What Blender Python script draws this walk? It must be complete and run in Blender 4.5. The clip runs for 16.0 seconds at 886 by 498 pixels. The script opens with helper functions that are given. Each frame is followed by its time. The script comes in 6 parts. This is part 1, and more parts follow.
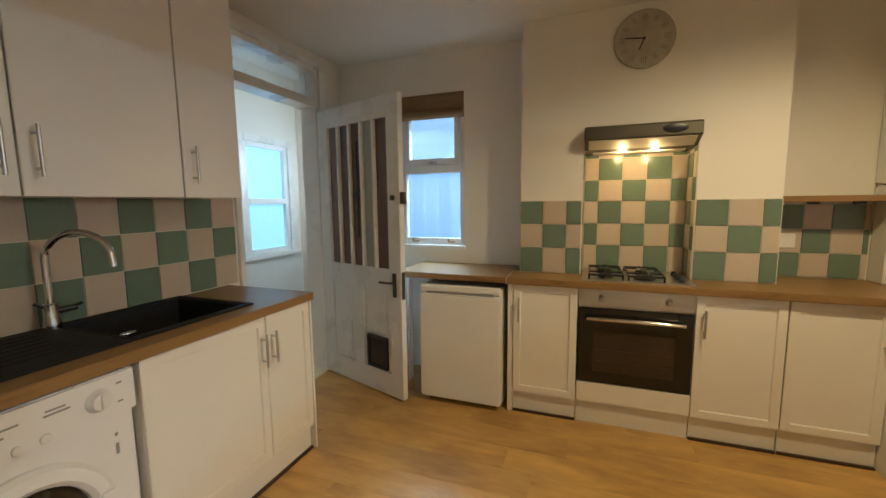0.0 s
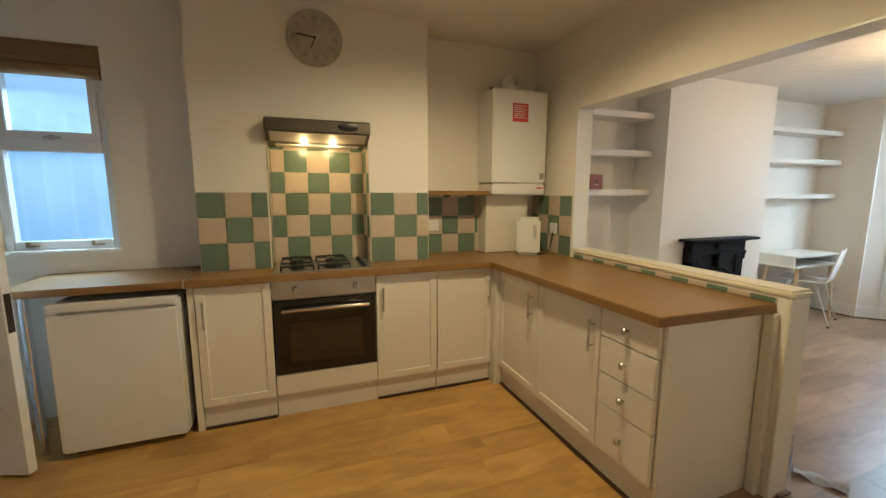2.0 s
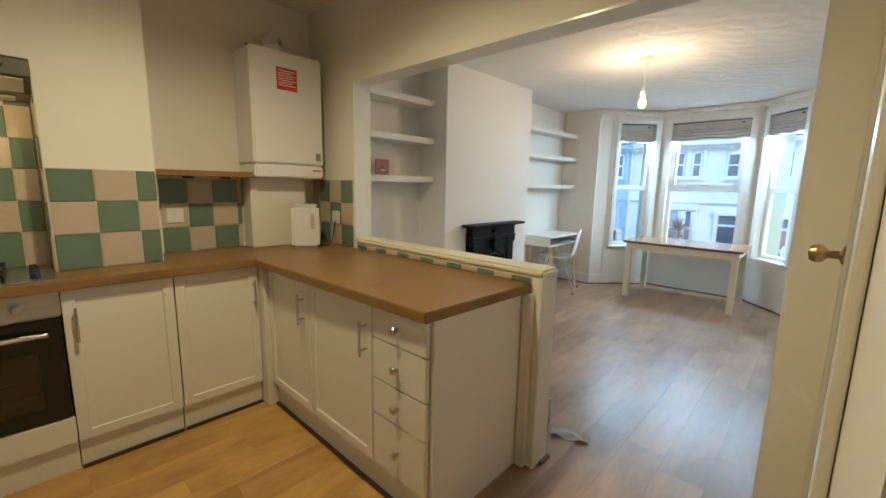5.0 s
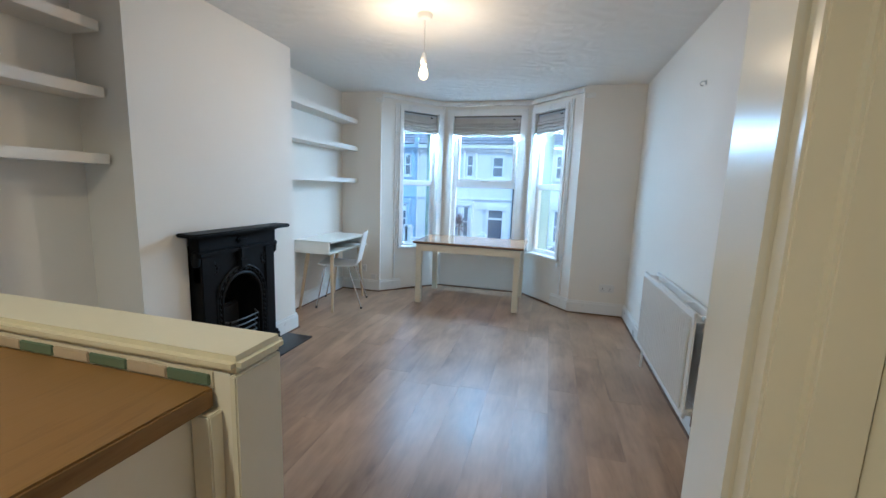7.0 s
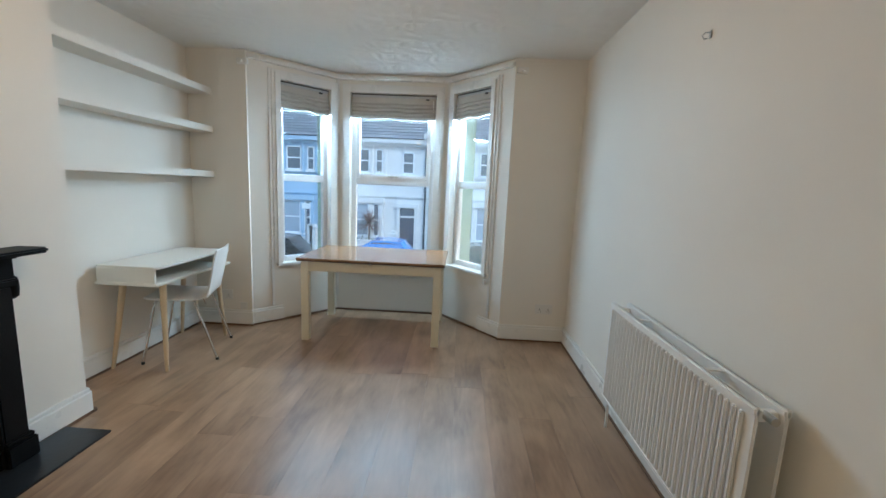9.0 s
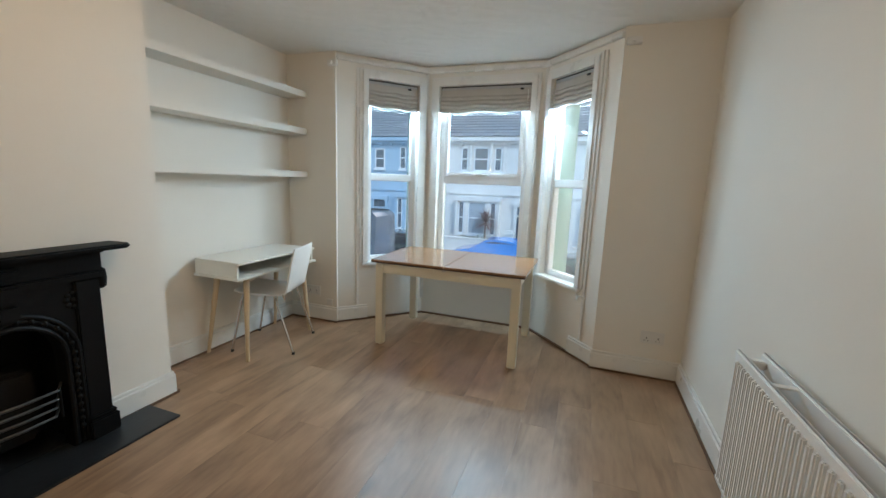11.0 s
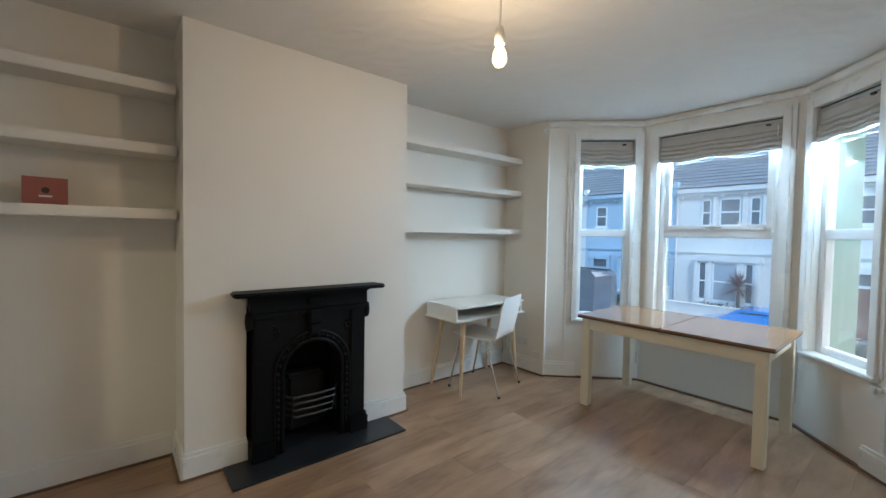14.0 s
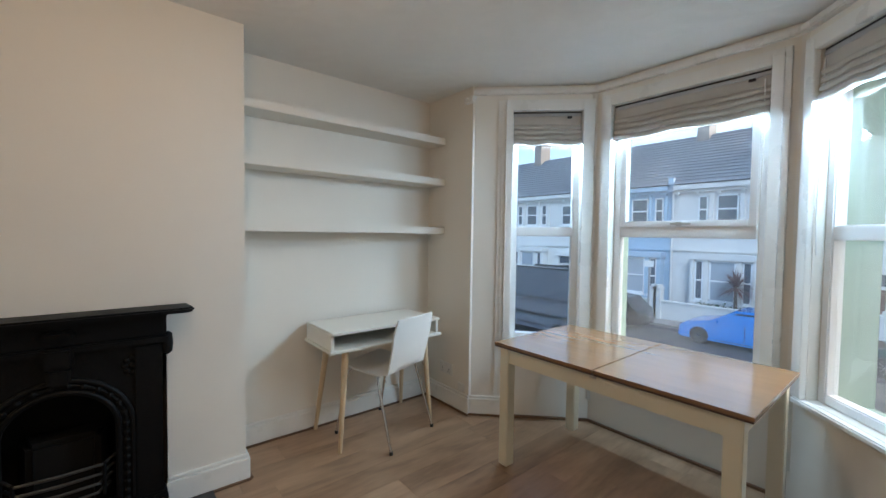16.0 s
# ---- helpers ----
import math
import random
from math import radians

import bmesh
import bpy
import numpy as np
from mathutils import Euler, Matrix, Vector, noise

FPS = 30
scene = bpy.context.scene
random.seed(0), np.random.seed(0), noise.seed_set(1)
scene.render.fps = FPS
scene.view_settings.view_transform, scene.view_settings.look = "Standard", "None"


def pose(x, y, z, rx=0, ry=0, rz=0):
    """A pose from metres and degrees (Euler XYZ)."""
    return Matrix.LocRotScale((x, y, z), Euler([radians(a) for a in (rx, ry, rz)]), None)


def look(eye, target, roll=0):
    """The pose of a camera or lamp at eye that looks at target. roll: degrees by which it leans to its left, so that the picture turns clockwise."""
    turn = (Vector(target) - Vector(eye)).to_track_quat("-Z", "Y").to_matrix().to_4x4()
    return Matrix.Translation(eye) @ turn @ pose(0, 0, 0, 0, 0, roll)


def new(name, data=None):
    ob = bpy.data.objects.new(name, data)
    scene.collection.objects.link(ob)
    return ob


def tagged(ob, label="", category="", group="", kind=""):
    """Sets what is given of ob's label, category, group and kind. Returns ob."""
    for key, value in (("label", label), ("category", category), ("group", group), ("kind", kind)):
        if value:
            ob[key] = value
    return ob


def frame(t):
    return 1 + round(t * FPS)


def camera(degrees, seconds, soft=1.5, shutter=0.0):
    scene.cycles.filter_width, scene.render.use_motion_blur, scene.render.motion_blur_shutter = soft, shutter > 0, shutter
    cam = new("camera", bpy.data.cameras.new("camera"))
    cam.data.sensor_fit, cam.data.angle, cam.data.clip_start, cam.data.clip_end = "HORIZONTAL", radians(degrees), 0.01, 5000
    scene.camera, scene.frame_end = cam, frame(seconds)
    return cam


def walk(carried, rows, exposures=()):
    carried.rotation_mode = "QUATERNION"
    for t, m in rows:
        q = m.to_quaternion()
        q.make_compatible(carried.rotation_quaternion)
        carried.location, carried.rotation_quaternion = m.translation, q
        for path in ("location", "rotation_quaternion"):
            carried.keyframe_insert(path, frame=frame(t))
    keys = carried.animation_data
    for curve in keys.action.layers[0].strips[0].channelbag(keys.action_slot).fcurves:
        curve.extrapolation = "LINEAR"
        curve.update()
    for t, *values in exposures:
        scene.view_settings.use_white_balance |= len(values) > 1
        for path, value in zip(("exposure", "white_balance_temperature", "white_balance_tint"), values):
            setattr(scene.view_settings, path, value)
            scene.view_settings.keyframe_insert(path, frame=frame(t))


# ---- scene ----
cam = camera(96.0, 16.0)
PATH = [
    (0, (0.664, 0.669, 1.329), (-0.019, 2.535, 1.097), -0.6),
    (0.5, (0.703, 0.644, 1.345), (0.428, 2.609, 1.09), -0.7),
    (1, (0.713, 0.647, 1.359), (0.835, 2.624, 1.082), -0.4),
    (1.5, (0.735, 0.662, 1.33), (1.167, 2.596, 1.062), -0.1),
    (2, (0.761, 0.673, 1.33), (1.453, 2.528, 1.051), 0.1),
    (2.5, (0.784, 0.673, 1.329), (1.723, 2.416, 1.045), 0.3),
    (3, (0.791, 0.681, 1.328), (1.909, 2.314, 1.039), 0.6),
    (3.5, (0.802, 0.688, 1.323), (2.024, 2.245, 1.033), 0.8),
    (6, (1.530, 1.006, 1.253), (3.214, 2.039, 0.943), 1.5),
    (6.5, (1.767, 1.091, 1.243), (3.594, 1.849, 0.946), 1.8),
    (7, (2.078, 1.128, 1.251), (3.991, 1.628, 0.949), 2.1),
    (7.5, (2.323, 1.194, 1.262), (4.276, 1.496, 0.954), 2.2),
    (8, (2.604, 1.217, 1.272), (4.574, 1.36, 0.961), 2.4),
    (8.2, (2.69, 1.269, 1.254), (4.666, 1.336, 0.954), 2.5),
    (10.3, (3.513, 1.136, 1.294), (5.483, 1.244, 0.964), 2.5),
    (10.5, (3.515, 1.089, 1.282), (5.472, 1.347, 0.957), 2.4),
    (11, (3.463, 1.005, 1.282), (5.323, 1.661, 0.95), 2.2),
    (11.5, (3.416, 0.931, 1.248), (5.14, 1.893, 0.929), 1.7),
    (12, (3.386, 0.897, 1.255), (4.96, 2.103, 0.988), 1.4),
    (12.5, (3.386, 0.867, 1.25), (4.824, 2.247, 1.084), 1.1),
    (13, (3.399, 0.857, 1.252), (4.739, 2.339, 1.167), 1.0),
    (13.5, (3.406, 0.851, 1.247), (4.701, 2.373, 1.185), 1.0),
    (14, (3.404, 0.857, 1.25), (4.677, 2.399, 1.185), 1.0),
    (14.5, (3.46, 0.87, 1.242), (4.722, 2.42, 1.176), 1.1),
    (15, (3.689, 0.93, 1.253), (4.951, 2.48, 1.181), 0.9),
    (15.5, (4.067, 1.003, 1.275), (5.339, 2.545, 1.195), 0.9),
    (16, (4.479, 1.002, 1.272), (5.749, 2.545, 1.199), 0.8),
]
EXPOSURES = [(0.0, 1.95, 6200, 3), (3.5, 1.85, 5900, -1), (6.0, 1.75, 5300, -2), (7.0, 1.65, 4900, -1), (8.0, 1.5, 5200, -1), (10.5, 1.3, 6200, 1), (12.5, 1.32, 5800, 0), (14.0, 1.28, 5600, 0), (16.0, 1.12, 6000, 4)]
walk(cam, [(t, look(eye, target, roll)) for t, eye, target, roll in PATH], EXPOSURES)

# ---- world, sun, lamps ----
world = bpy.data.worlds.new("world")
scene.world = world
world.use_nodes = True
wn = world.node_tree.nodes
sky = wn.new("ShaderNodeTexSky")
sky.sky_type, sky.sun_disc = "NISHITA", False
sky.sun_elevation, sky.sun_rotation = radians(38), radians(140)
sky.air_density, sky.dust_density, sky.ozone_density = 1.0, 3.0, 1.0
grey = wn.new("ShaderNodeHueSaturation")
grey.inputs["Saturation"].default_value, grey.inputs["Value"].default_value = 1.2, 1.2
world.node_tree.links.new(sky.outputs[0], grey.inputs["Color"])
world.node_tree.links.new(grey.outputs[0], wn["Background"].inputs[0])
wn["Background"].inputs[1].default_value = 0.15


def lamp(name, kind, m, energy, colour, **more):
    data = bpy.data.lights.new(name, kind)
    data.energy, data.color = energy, colour
    if "size" in more:
        data.shape, data.size, data.size_y = "RECTANGLE", more["size"], more["size_y"]
    if "radius" in more:
        data.shadow_soft_size = more["radius"]
    if "angle" in more:
        data.angle = more["angle"]
    if "cone" in more:
        data.spot_size, data.spot_blend = radians(more["cone"]), 0.9
    ob = new(name, data)
    ob.matrix_world = m
    return ob


KC = 2.43                     # kitchen ceiling
WARM = (1.0, 0.75, 0.42)
DAY = (0.58, 0.79, 1.0)
lamp("sun", "SUN", look((0, 0, 30), (14, 11, 12)), 0.8, (0.84, 0.92, 1.0), angle=radians(14))
# added sky-light lamps just under the three bay blinds and outside the kitchen window
for where, aim, energy, wide in (((7.045, 1.926, 1.885), (6.545, 1.926, 1.33), 8.2, 0.78), ((6.805, 2.715, 1.885), (6.455, 2.36, 1.33), 5.0, 0.42), ((6.787, 1.144, 1.885), (6.45, 1.513, 1.40), 5.5, 0.42)):
    lamp("window_skylight", "AREA", look(where, aim), energy, DAY, size=wide, size_y=0.045)
lamp("window_light_kitchen", "AREA", look((-0.49, 3.85, 1.75), (-0.4, 3.2, 0.75)), 1.7, DAY, size=0.45, size_y=0.5).data.spread = radians(84)
# added unseen lamp round the rear lobby corner, brightening its window wall
lamp("window_light_lobby", "AREA", look((-1.75, 4.56, 1.7), (-2.5, 3.2, 1.2)), 3.2, DAY, size=0.4, size_y=0.6)
# filament bulbs
lamp("kitchen_ceiling_light", "SPOT", pose(1.55, 2.05, KC - 0.045), 22.5, WARM, radius=0.06, cone=166).data.spot_blend = 0.75
lamp("living_bulb_light", "POINT", pose(4.56, 1.95, 1.96), 5.0, (1.0, 0.63, 0.35), radius=0.03)
lamp("hood_light_a", "POINT", pose(0.84, 3.305, 1.606), 0.45, (1.0, 0.66, 0.30), radius=0.015)
lamp("hood_light_b", "POINT", pose(1.01, 3.305, 1.606), 0.45, (1.0, 0.66, 0.30), radius=0.015)


# ---- materials ----
def mat(name, colour, rough=0.5, metal=0.0, var=0.06, scale=6.0, fine=90.0, bump=0.05, spec=0.5, island=0.0, glow=0.0, coat=0.0, stretch=None):
    m = bpy.data.materials.new(name)
    m.use_nodes = True
    n, l = m.node_tree.nodes, m.node_tree.links
    b = n["Principled BSDF"]
    b.inputs["Metallic"].default_value = metal
    b.inputs["Specular IOR Level"].default_value = spec
    b.inputs["Coat Weight"].default_value = coat
    co = n.new("ShaderNodeTexCoord")
    mp = n.new("ShaderNodeMapping")
    l.new(co.outputs["Object"], mp.inputs[0])
    if stretch:
        mp.inputs["Scale"].default_value = stretch
    big, small = n.new("ShaderNodeTexNoise"), n.new("ShaderNodeTexNoise")
    big.inputs["Scale"].default_value, small.inputs["Scale"].default_value = scale, fine
    big.inputs["Detail"].default_value, small.inputs["Detail"].default_value = 4, 3
    l.new(mp.outputs[0], big.inputs[0])
    l.new(mp.outputs[0], small.inputs[0])
    mixn = n.new("ShaderNodeMath")
    mixn.operation = "MULTIPLY_ADD"
    l.new(small.outputs[0], mixn.inputs[0])
    mixn.inputs[1].default_value = 0.35
    l.new(big.outputs[0], mixn.inputs[2])
    hsv = n.new("ShaderNodeHueSaturation")
    hsv.inputs["Color"].default_value = (*colour, 1)
    rng = n.new("ShaderNodeMapRange")
    rng.inputs["From Min"].default_value, rng.inputs["From Max"].default_value = 0.35, 1.0
    rng.inputs["To Min"].default_value, rng.inputs["To Max"].default_value = 1 - var, 1 + var
    l.new(mixn.outputs[0], rng.inputs[0])
    val = rng.outputs[0]
    if island:
        info = n.new("ShaderNodeObjectInfo")
        r2 = n.new("ShaderNodeMapRange")
        r2.inputs["To Min"].default_value, r2.inputs["To Max"].default_value = 1 - island, 1 + island
        l.new(info.outputs["Random"], r2.inputs[0])
        mul = n.new("ShaderNodeMath")
        mul.operation = "MULTIPLY"
        l.new(val, mul.inputs[0])
        l.new(r2.outputs[0], mul.inputs[1])
        val = mul.outputs[0]
    l.new(val, hsv.inputs["Value"])
    l.new(hsv.outputs[0], b.inputs["Base Color"])
    rr = n.new("ShaderNodeMapRange")
    rr.inputs["To Min"].default_value, rr.inputs["To Max"].default_value = max(0.02, rough - 0.06), min(1, rough + 0.06)
    l.new(big.outputs[0], rr.inputs[0])
    l.new(rr.outputs[0], b.inputs["Roughness"])
    if bump:
        bp = n.new("ShaderNodeBump")
        bp.inputs["Strength"].default_value, bp.inputs["Distance"].default_value = bump, 0.01
        l.new(mixn.outputs[0], bp.inputs["Height"])
        l.new(bp.outputs[0], b.inputs["Normal"])
    if glow:
        b.inputs["Emission Color"].default_value = (*colour, 1)
        b.inputs["Emission Strength"].default_value = glow
    return m


def wood(name, light, dark, rough=0.4, along=(1.2, 16, 16), scale=1.6, var=0.12, coat=0.0, low=0.72, high=1.0):
    """Wood grain stretched along one axis; each board takes its own tone and its own stretch of grain."""
    m = bpy.data.materials.new(name)
    m.use_nodes = True
    n, l = m.node_tree.nodes, m.node_tree.links
    b = n["Principled BSDF"]
    b.inputs["Coat Weight"].default_value = coat
    co, info, mp = n.new("ShaderNodeTexCoord"), n.new("ShaderNodeObjectInfo"), n.new("ShaderNodeMapping")
    mp.inputs["Scale"].default_value = along
    off = n.new("ShaderNodeVectorMath")
    off.operation = "MULTIPLY_ADD"
    l.new(info.outputs["Random"], off.inputs[0])
    off.inputs[1].default_value = (37, 91, 53)
    l.new(co.outputs["Object"], off.inputs[2])
    l.new(off.outputs[0], mp.inputs[0])
    grain, broad, fine = n.new("ShaderNodeTexNoise"), n.new("ShaderNodeTexNoise"), n.new("ShaderNodeTexNoise")
    grain.inputs["Scale"].default_value, grain.inputs["Detail"].default_value, grain.inputs["Distortion"].default_value = scale, 6, 1.2
    broad.inputs["Scale"].default_value, broad.inputs["Detail"].default_value = 2.4, 3
    fine.inputs["Scale"].default_value, fine.inputs["Detail"].default_value = scale * 7, 2
    l.new(mp.outputs[0], grain.inputs[0])
    l.new(off.outputs[0], broad.inputs[0])
    l.new(mp.outputs[0], fine.inputs[0])
    s = n.new("ShaderNodeMath")
    s.operation = "MULTIPLY_ADD"
    l.new(fine.outputs[0], s.inputs[0])
    s.inputs[1].default_value = 0.3
    l.new(grain.outputs[0], s.inputs[2])
    s2 = n.new("ShaderNodeMath")
    s2.operation = "MULTIPLY_ADD"
    l.new(broad.outputs[0], s2.inputs[0])
    s2.inputs[1].default_value = 0.7
    l.new(s.outputs[0], s2.inputs[2])
    ramp = n.new("ShaderNodeValToRGB")
    ramp.color_ramp.elements[0].position, ramp.color_ramp.elements[0].color = low / 2, (*dark, 1)
    ramp.color_ramp.elements[1].position, ramp.color_ramp.elements[1].color = high / 2, (*light, 1)
    mid = ramp.color_ramp.elements.new((low + high) / 4)
    mid.color = (*[a * 0.45 + c * 0.55 for a, c in zip(dark, light)], 1)
    half = n.new("ShaderNodeMath")
    half.operation = "MULTIPLY"
    l.new(s2.outputs[0], half.inputs[0])
    half.inputs[1].default_value = 0.5
    l.new(half.outputs[0], ramp.inputs[0])
    hsv, r2 = n.new("ShaderNodeHueSaturation"), n.new("ShaderNodeMapRange")
    r2.inputs["To Min"].default_value, r2.inputs["To Max"].default_value = 1 - var, 1 + var
    l.new(info.outputs["Random"], r2.inputs[0])
    l.new(r2.outputs[0], hsv.inputs["Value"])
    l.new(ramp.outputs[0], hsv.inputs["Color"])
    l.new(hsv.outputs[0], b.inputs["Base Color"])
    rr = n.new("ShaderNodeMapRange")
    rr.inputs["To Min"].default_value, rr.inputs["To Max"].default_value = rough - 0.08, rough + 0.1
    l.new(s.outputs[0], rr.inputs[0])
    l.new(rr.outputs[0], b.inputs["Roughness"])
    bp = n.new("ShaderNodeBump")
    bp.inputs["Strength"].default_value, bp.inputs["Distance"].default_value = 0.12, 0.004
    l.new(s.outputs[0], bp.inputs["Height"])
    l.new(bp.outputs[0], b.inputs["Normal"])
    return m


def glass(name, tint=(1, 1, 1), rough=0.0, film=0.0):
    m = bpy.data.materials.new(name)
    m.use_nodes = True
    b = m.node_tree.nodes["Principled BSDF"]
    b.inputs["Base Color"].default_value = (*tint, 1)
    b.inputs["Roughness"].default_value = rough
    b.inputs["Transmission Weight"].default_value = 1.0
    b.inputs["IOR"].default_value = 1.45
    if film:
        # smears of dirt and condensation scatter a little daylight
        n, l = m.node_tree.nodes, m.node_tree.links
        co, noise, rng = n.new("ShaderNodeTexCoord"), n.new("ShaderNodeTexNoise"), n.new("ShaderNodeMapRange")
        haze, both = n.new("ShaderNodeBsdfTranslucent"), n.new("ShaderNodeMixShader")
        noise.inputs["Scale"].default_value, noise.inputs["Detail"].default_value = 3.5, 4
        l.new(co.outputs["Object"], noise.inputs[0])
        l.new(noise.outputs[0], rng.inputs[0])
        rng.inputs["From Min"].default_value, rng.inputs["From Max"].default_value = 0.35, 0.7
        rng.inputs["To Min"].default_value, rng.inputs["To Max"].default_value = film * 0.5, film * 1.6
        haze.inputs[0].default_value = (0.8, 0.85, 0.9, 1)
        l.new(rng.outputs[0], both.inputs[0])
        l.new(b.outputs[0], both.inputs[1])
        l.new(haze.outputs[0], both.inputs[2])
        l.new(both.outputs[0], n["Material Output"].inputs["Surface"])
    return m


M_WALL = mat("wall_paint_white", (0.80, 0.765, 0.70), 0.75, var=0.02, scale=1.3, fine=140, bump=0.04)
M_WALLK = mat("wall_paint_cream", (0.78, 0.74, 0.66), 0.7, var=0.025, scale=1.5, fine=120, bump=0.05)
M_CEIL = mat("ceiling_paint", (0.80, 0.79, 0.76), 0.85, var=0.02, scale=5, fine=30, bump=0.35)
def artex(m):
    """Adds overlapping combed fans to a ceiling's relief."""
    n, l = m.node_tree.nodes, m.node_tree.links
    co, warp = n.new("ShaderNodeTexCoord"), n.new("ShaderNodeTexNoise")
    warp.inputs["Scale"].default_value = 3.0
    add, mul, fr, ln = n.new("ShaderNodeVectorMath"), n.new("ShaderNodeVectorMath"), n.new("ShaderNodeVectorMath"), n.new("ShaderNodeVectorMath")
    add.operation, mul.operation, fr.operation, ln.operation = "MULTIPLY_ADD", "MULTIPLY", "FRACTION", "LENGTH"
    l.new(co.outputs["Object"], warp.inputs[0])
    l.new(warp.outputs["Color"], add.inputs[0])
    add.inputs[1].default_value = (0.25, 0.25, 0.0)
    l.new(co.outputs["Object"], add.inputs[2])
    l.new(add.outputs[0], mul.inputs[0])
    mul.inputs[1].default_value = (3.2, 4.1, 0.0)
    l.new(mul.outputs[0], fr.inputs[0])
    l.new(fr.outputs[0], ln.inputs[0])
    k, si = n.new("ShaderNodeMath"), n.new("ShaderNodeMath")
    k.operation, si.operation = "MULTIPLY", "SINE"
    l.new(ln.outputs["Value"], k.inputs[0])
    k.inputs[1].default_value = 15.0
    l.new(k.outputs[0], si.inputs[0])
    bp = n.new("ShaderNodeBump")
    bp.inputs["Strength"].default_value, bp.inputs["Distance"].default_value = 0.18, 0.006
    l.new(si.outputs[0], bp.inputs["Height"])
    l.new(bp.outputs[0], n["Principled BSDF"].inputs["Normal"])


artex(M_CEIL)
M_JAMB = mat("gloss_jamb_paint", (0.78, 0.76, 0.71), 0.2, var=0.015, scale=3, fine=80, bump=0.02)
M_CEILK = mat("kitchen_ceiling_paint", (0.76, 0.73, 0.67), 0.85, var=0.03, scale=3, fine=60, bump=0.1)
M_GLOSS = mat("white_gloss_trim", (0.80, 0.79, 0.76), 0.28, var=0.02, scale=4, fine=70, bump=0.012)
M_CREAMGLOSS = mat("cream_gloss_trim", (0.78, 0.74, 0.64), 0.25, var=0.03, scale=4, fine=50, bump=0.04)
M_UPVC = mat("white_upvc", (0.83, 0.84, 0.85), 0.32, var=0.015, bump=0.01)
M_CAB = mat("cream_cabinet_front", (0.80, 0.765, 0.69), 0.38, var=0.02, scale=3, fine=60, bump=0.015)
M_CABBOX = mat("cream_cabinet_carcass", (0.76, 0.73, 0.66), 0.45, var=0.03, bump=0.02)
M_APPL = mat("white_enamel", (0.80, 0.79, 0.77), 0.3, var=0.02, bump=0.01)
M_STEEL = mat("brushed_steel", (0.55, 0.54, 0.52), 0.32, metal=1.0, var=0.08, scale=3, fine=200, bump=0.03, stretch=(1, 30, 30))
# hood steel darkened to taupe to carry its dark reflections
M_HOOD = mat("dimmed_hood_steel", (0.12, 0.105, 0.085), 0.42, metal=0.7, var=0.08, scale=3, fine=200, bump=0.03, stretch=(1, 30, 30))
# pale metal lightened further for the lamp light under the hood
M_HOODPAN = mat("lamplit_hood_panel", (0.55, 0.50, 0.42), 0.45, metal=0.2, var=0.08, bump=0.02)
M_CHROME = mat("chrome", (0.75, 0.75, 0.76), 0.12, metal=1.0, var=0.03, bump=0.0)
M_BRASS = mat("aged_brass", (0.42, 0.31, 0.18), 0.3, metal=1.0, var=0.15, bump=0.03)
M_BRONZE = mat("dark_bronze", (0.09, 0.075, 0.06), 0.4, metal=0.8, var=0.15, bump=0.03)
M_BLACK = mat("black_plastic", (0.015, 0.015, 0.016), 0.35, var=0.2, bump=0.03)
M_OVENGLASS = mat("black_oven_glass", (0.012, 0.011, 0.010), 0.08, var=0.1, bump=0.0)
M_OVENINNER = mat("brown_oven_window", (0.035, 0.024, 0.015), 0.1, var=0.2, bump=0.0)
M_GRANITE = mat("black_composite", (0.012, 0.012, 0.014), 0.6, var=0.6, scale=60, fine=400, bump=0.1, spec=0.25)
M_IRON = mat("black_cast_iron", (0.0045, 0.0045, 0.005), 0.5, var=0.35, scale=14, fine=120, bump=0.2, spec=0.16)
M_GRATE = mat("worn_iron_bar", (0.07, 0.07, 0.07), 0.4, metal=0.6, var=0.3, scale=20, bump=0.1)
M_SOOT = mat("sooty_fireback", (0.005, 0.0045, 0.0045), 0.95, var=0.4, scale=10, bump=0.3)
M_SLATE = mat("dark_slate_hearth", (0.016, 0.018, 0.021), 0.3, var=0.4, scale=5, fine=60, bump=0.15)
M_GREENTILE = mat("sage_green_tile", (0.145, 0.205, 0.150), 0.22, var=0.10, scale=9, fine=50, bump=0.06, island=0.08)
M_CREAMTILE = mat("cream_tile", (0.53, 0.44, 0.345), 0.25, var=0.06, scale=9, fine=50, bump=0.06, island=0.05)
M_GROUT = mat("pale_grout", (0.66, 0.60, 0.50), 0.9, var=0.1, scale=20, bump=0.1)
M_WORKTOP = wood("oak_laminate_worktop", (0.27, 0.152, 0.052), (0.18, 0.094, 0.028), 0.35, (1.5, 14, 14), 2.2, 0.0)
M_WORKTOPY = wood("oak_laminate_worktop_cross", (0.27, 0.152, 0.052), (0.18, 0.094, 0.028), 0.35, (14, 1.5, 14), 2.2, 0.0)
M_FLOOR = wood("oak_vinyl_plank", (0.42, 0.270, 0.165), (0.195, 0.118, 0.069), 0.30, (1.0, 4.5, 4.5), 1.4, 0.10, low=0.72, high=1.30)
# same floor, with the kitchen lamp's warm light put into its colour
M_FLOOR_LIT = wood("lamplit_oak_vinyl_plank", (0.68, 0.41, 0.130), (0.37, 0.205, 0.060), 0.30, (1.0, 3.2, 3.2), 1.6, 0.06, low=0.72, high=1.28)
M_BEECH = wood("pale_beech", (0.62, 0.47, 0.30), (0.50, 0.35, 0.20), 0.4, (12, 12, 1.2), 2.0, 0.05)
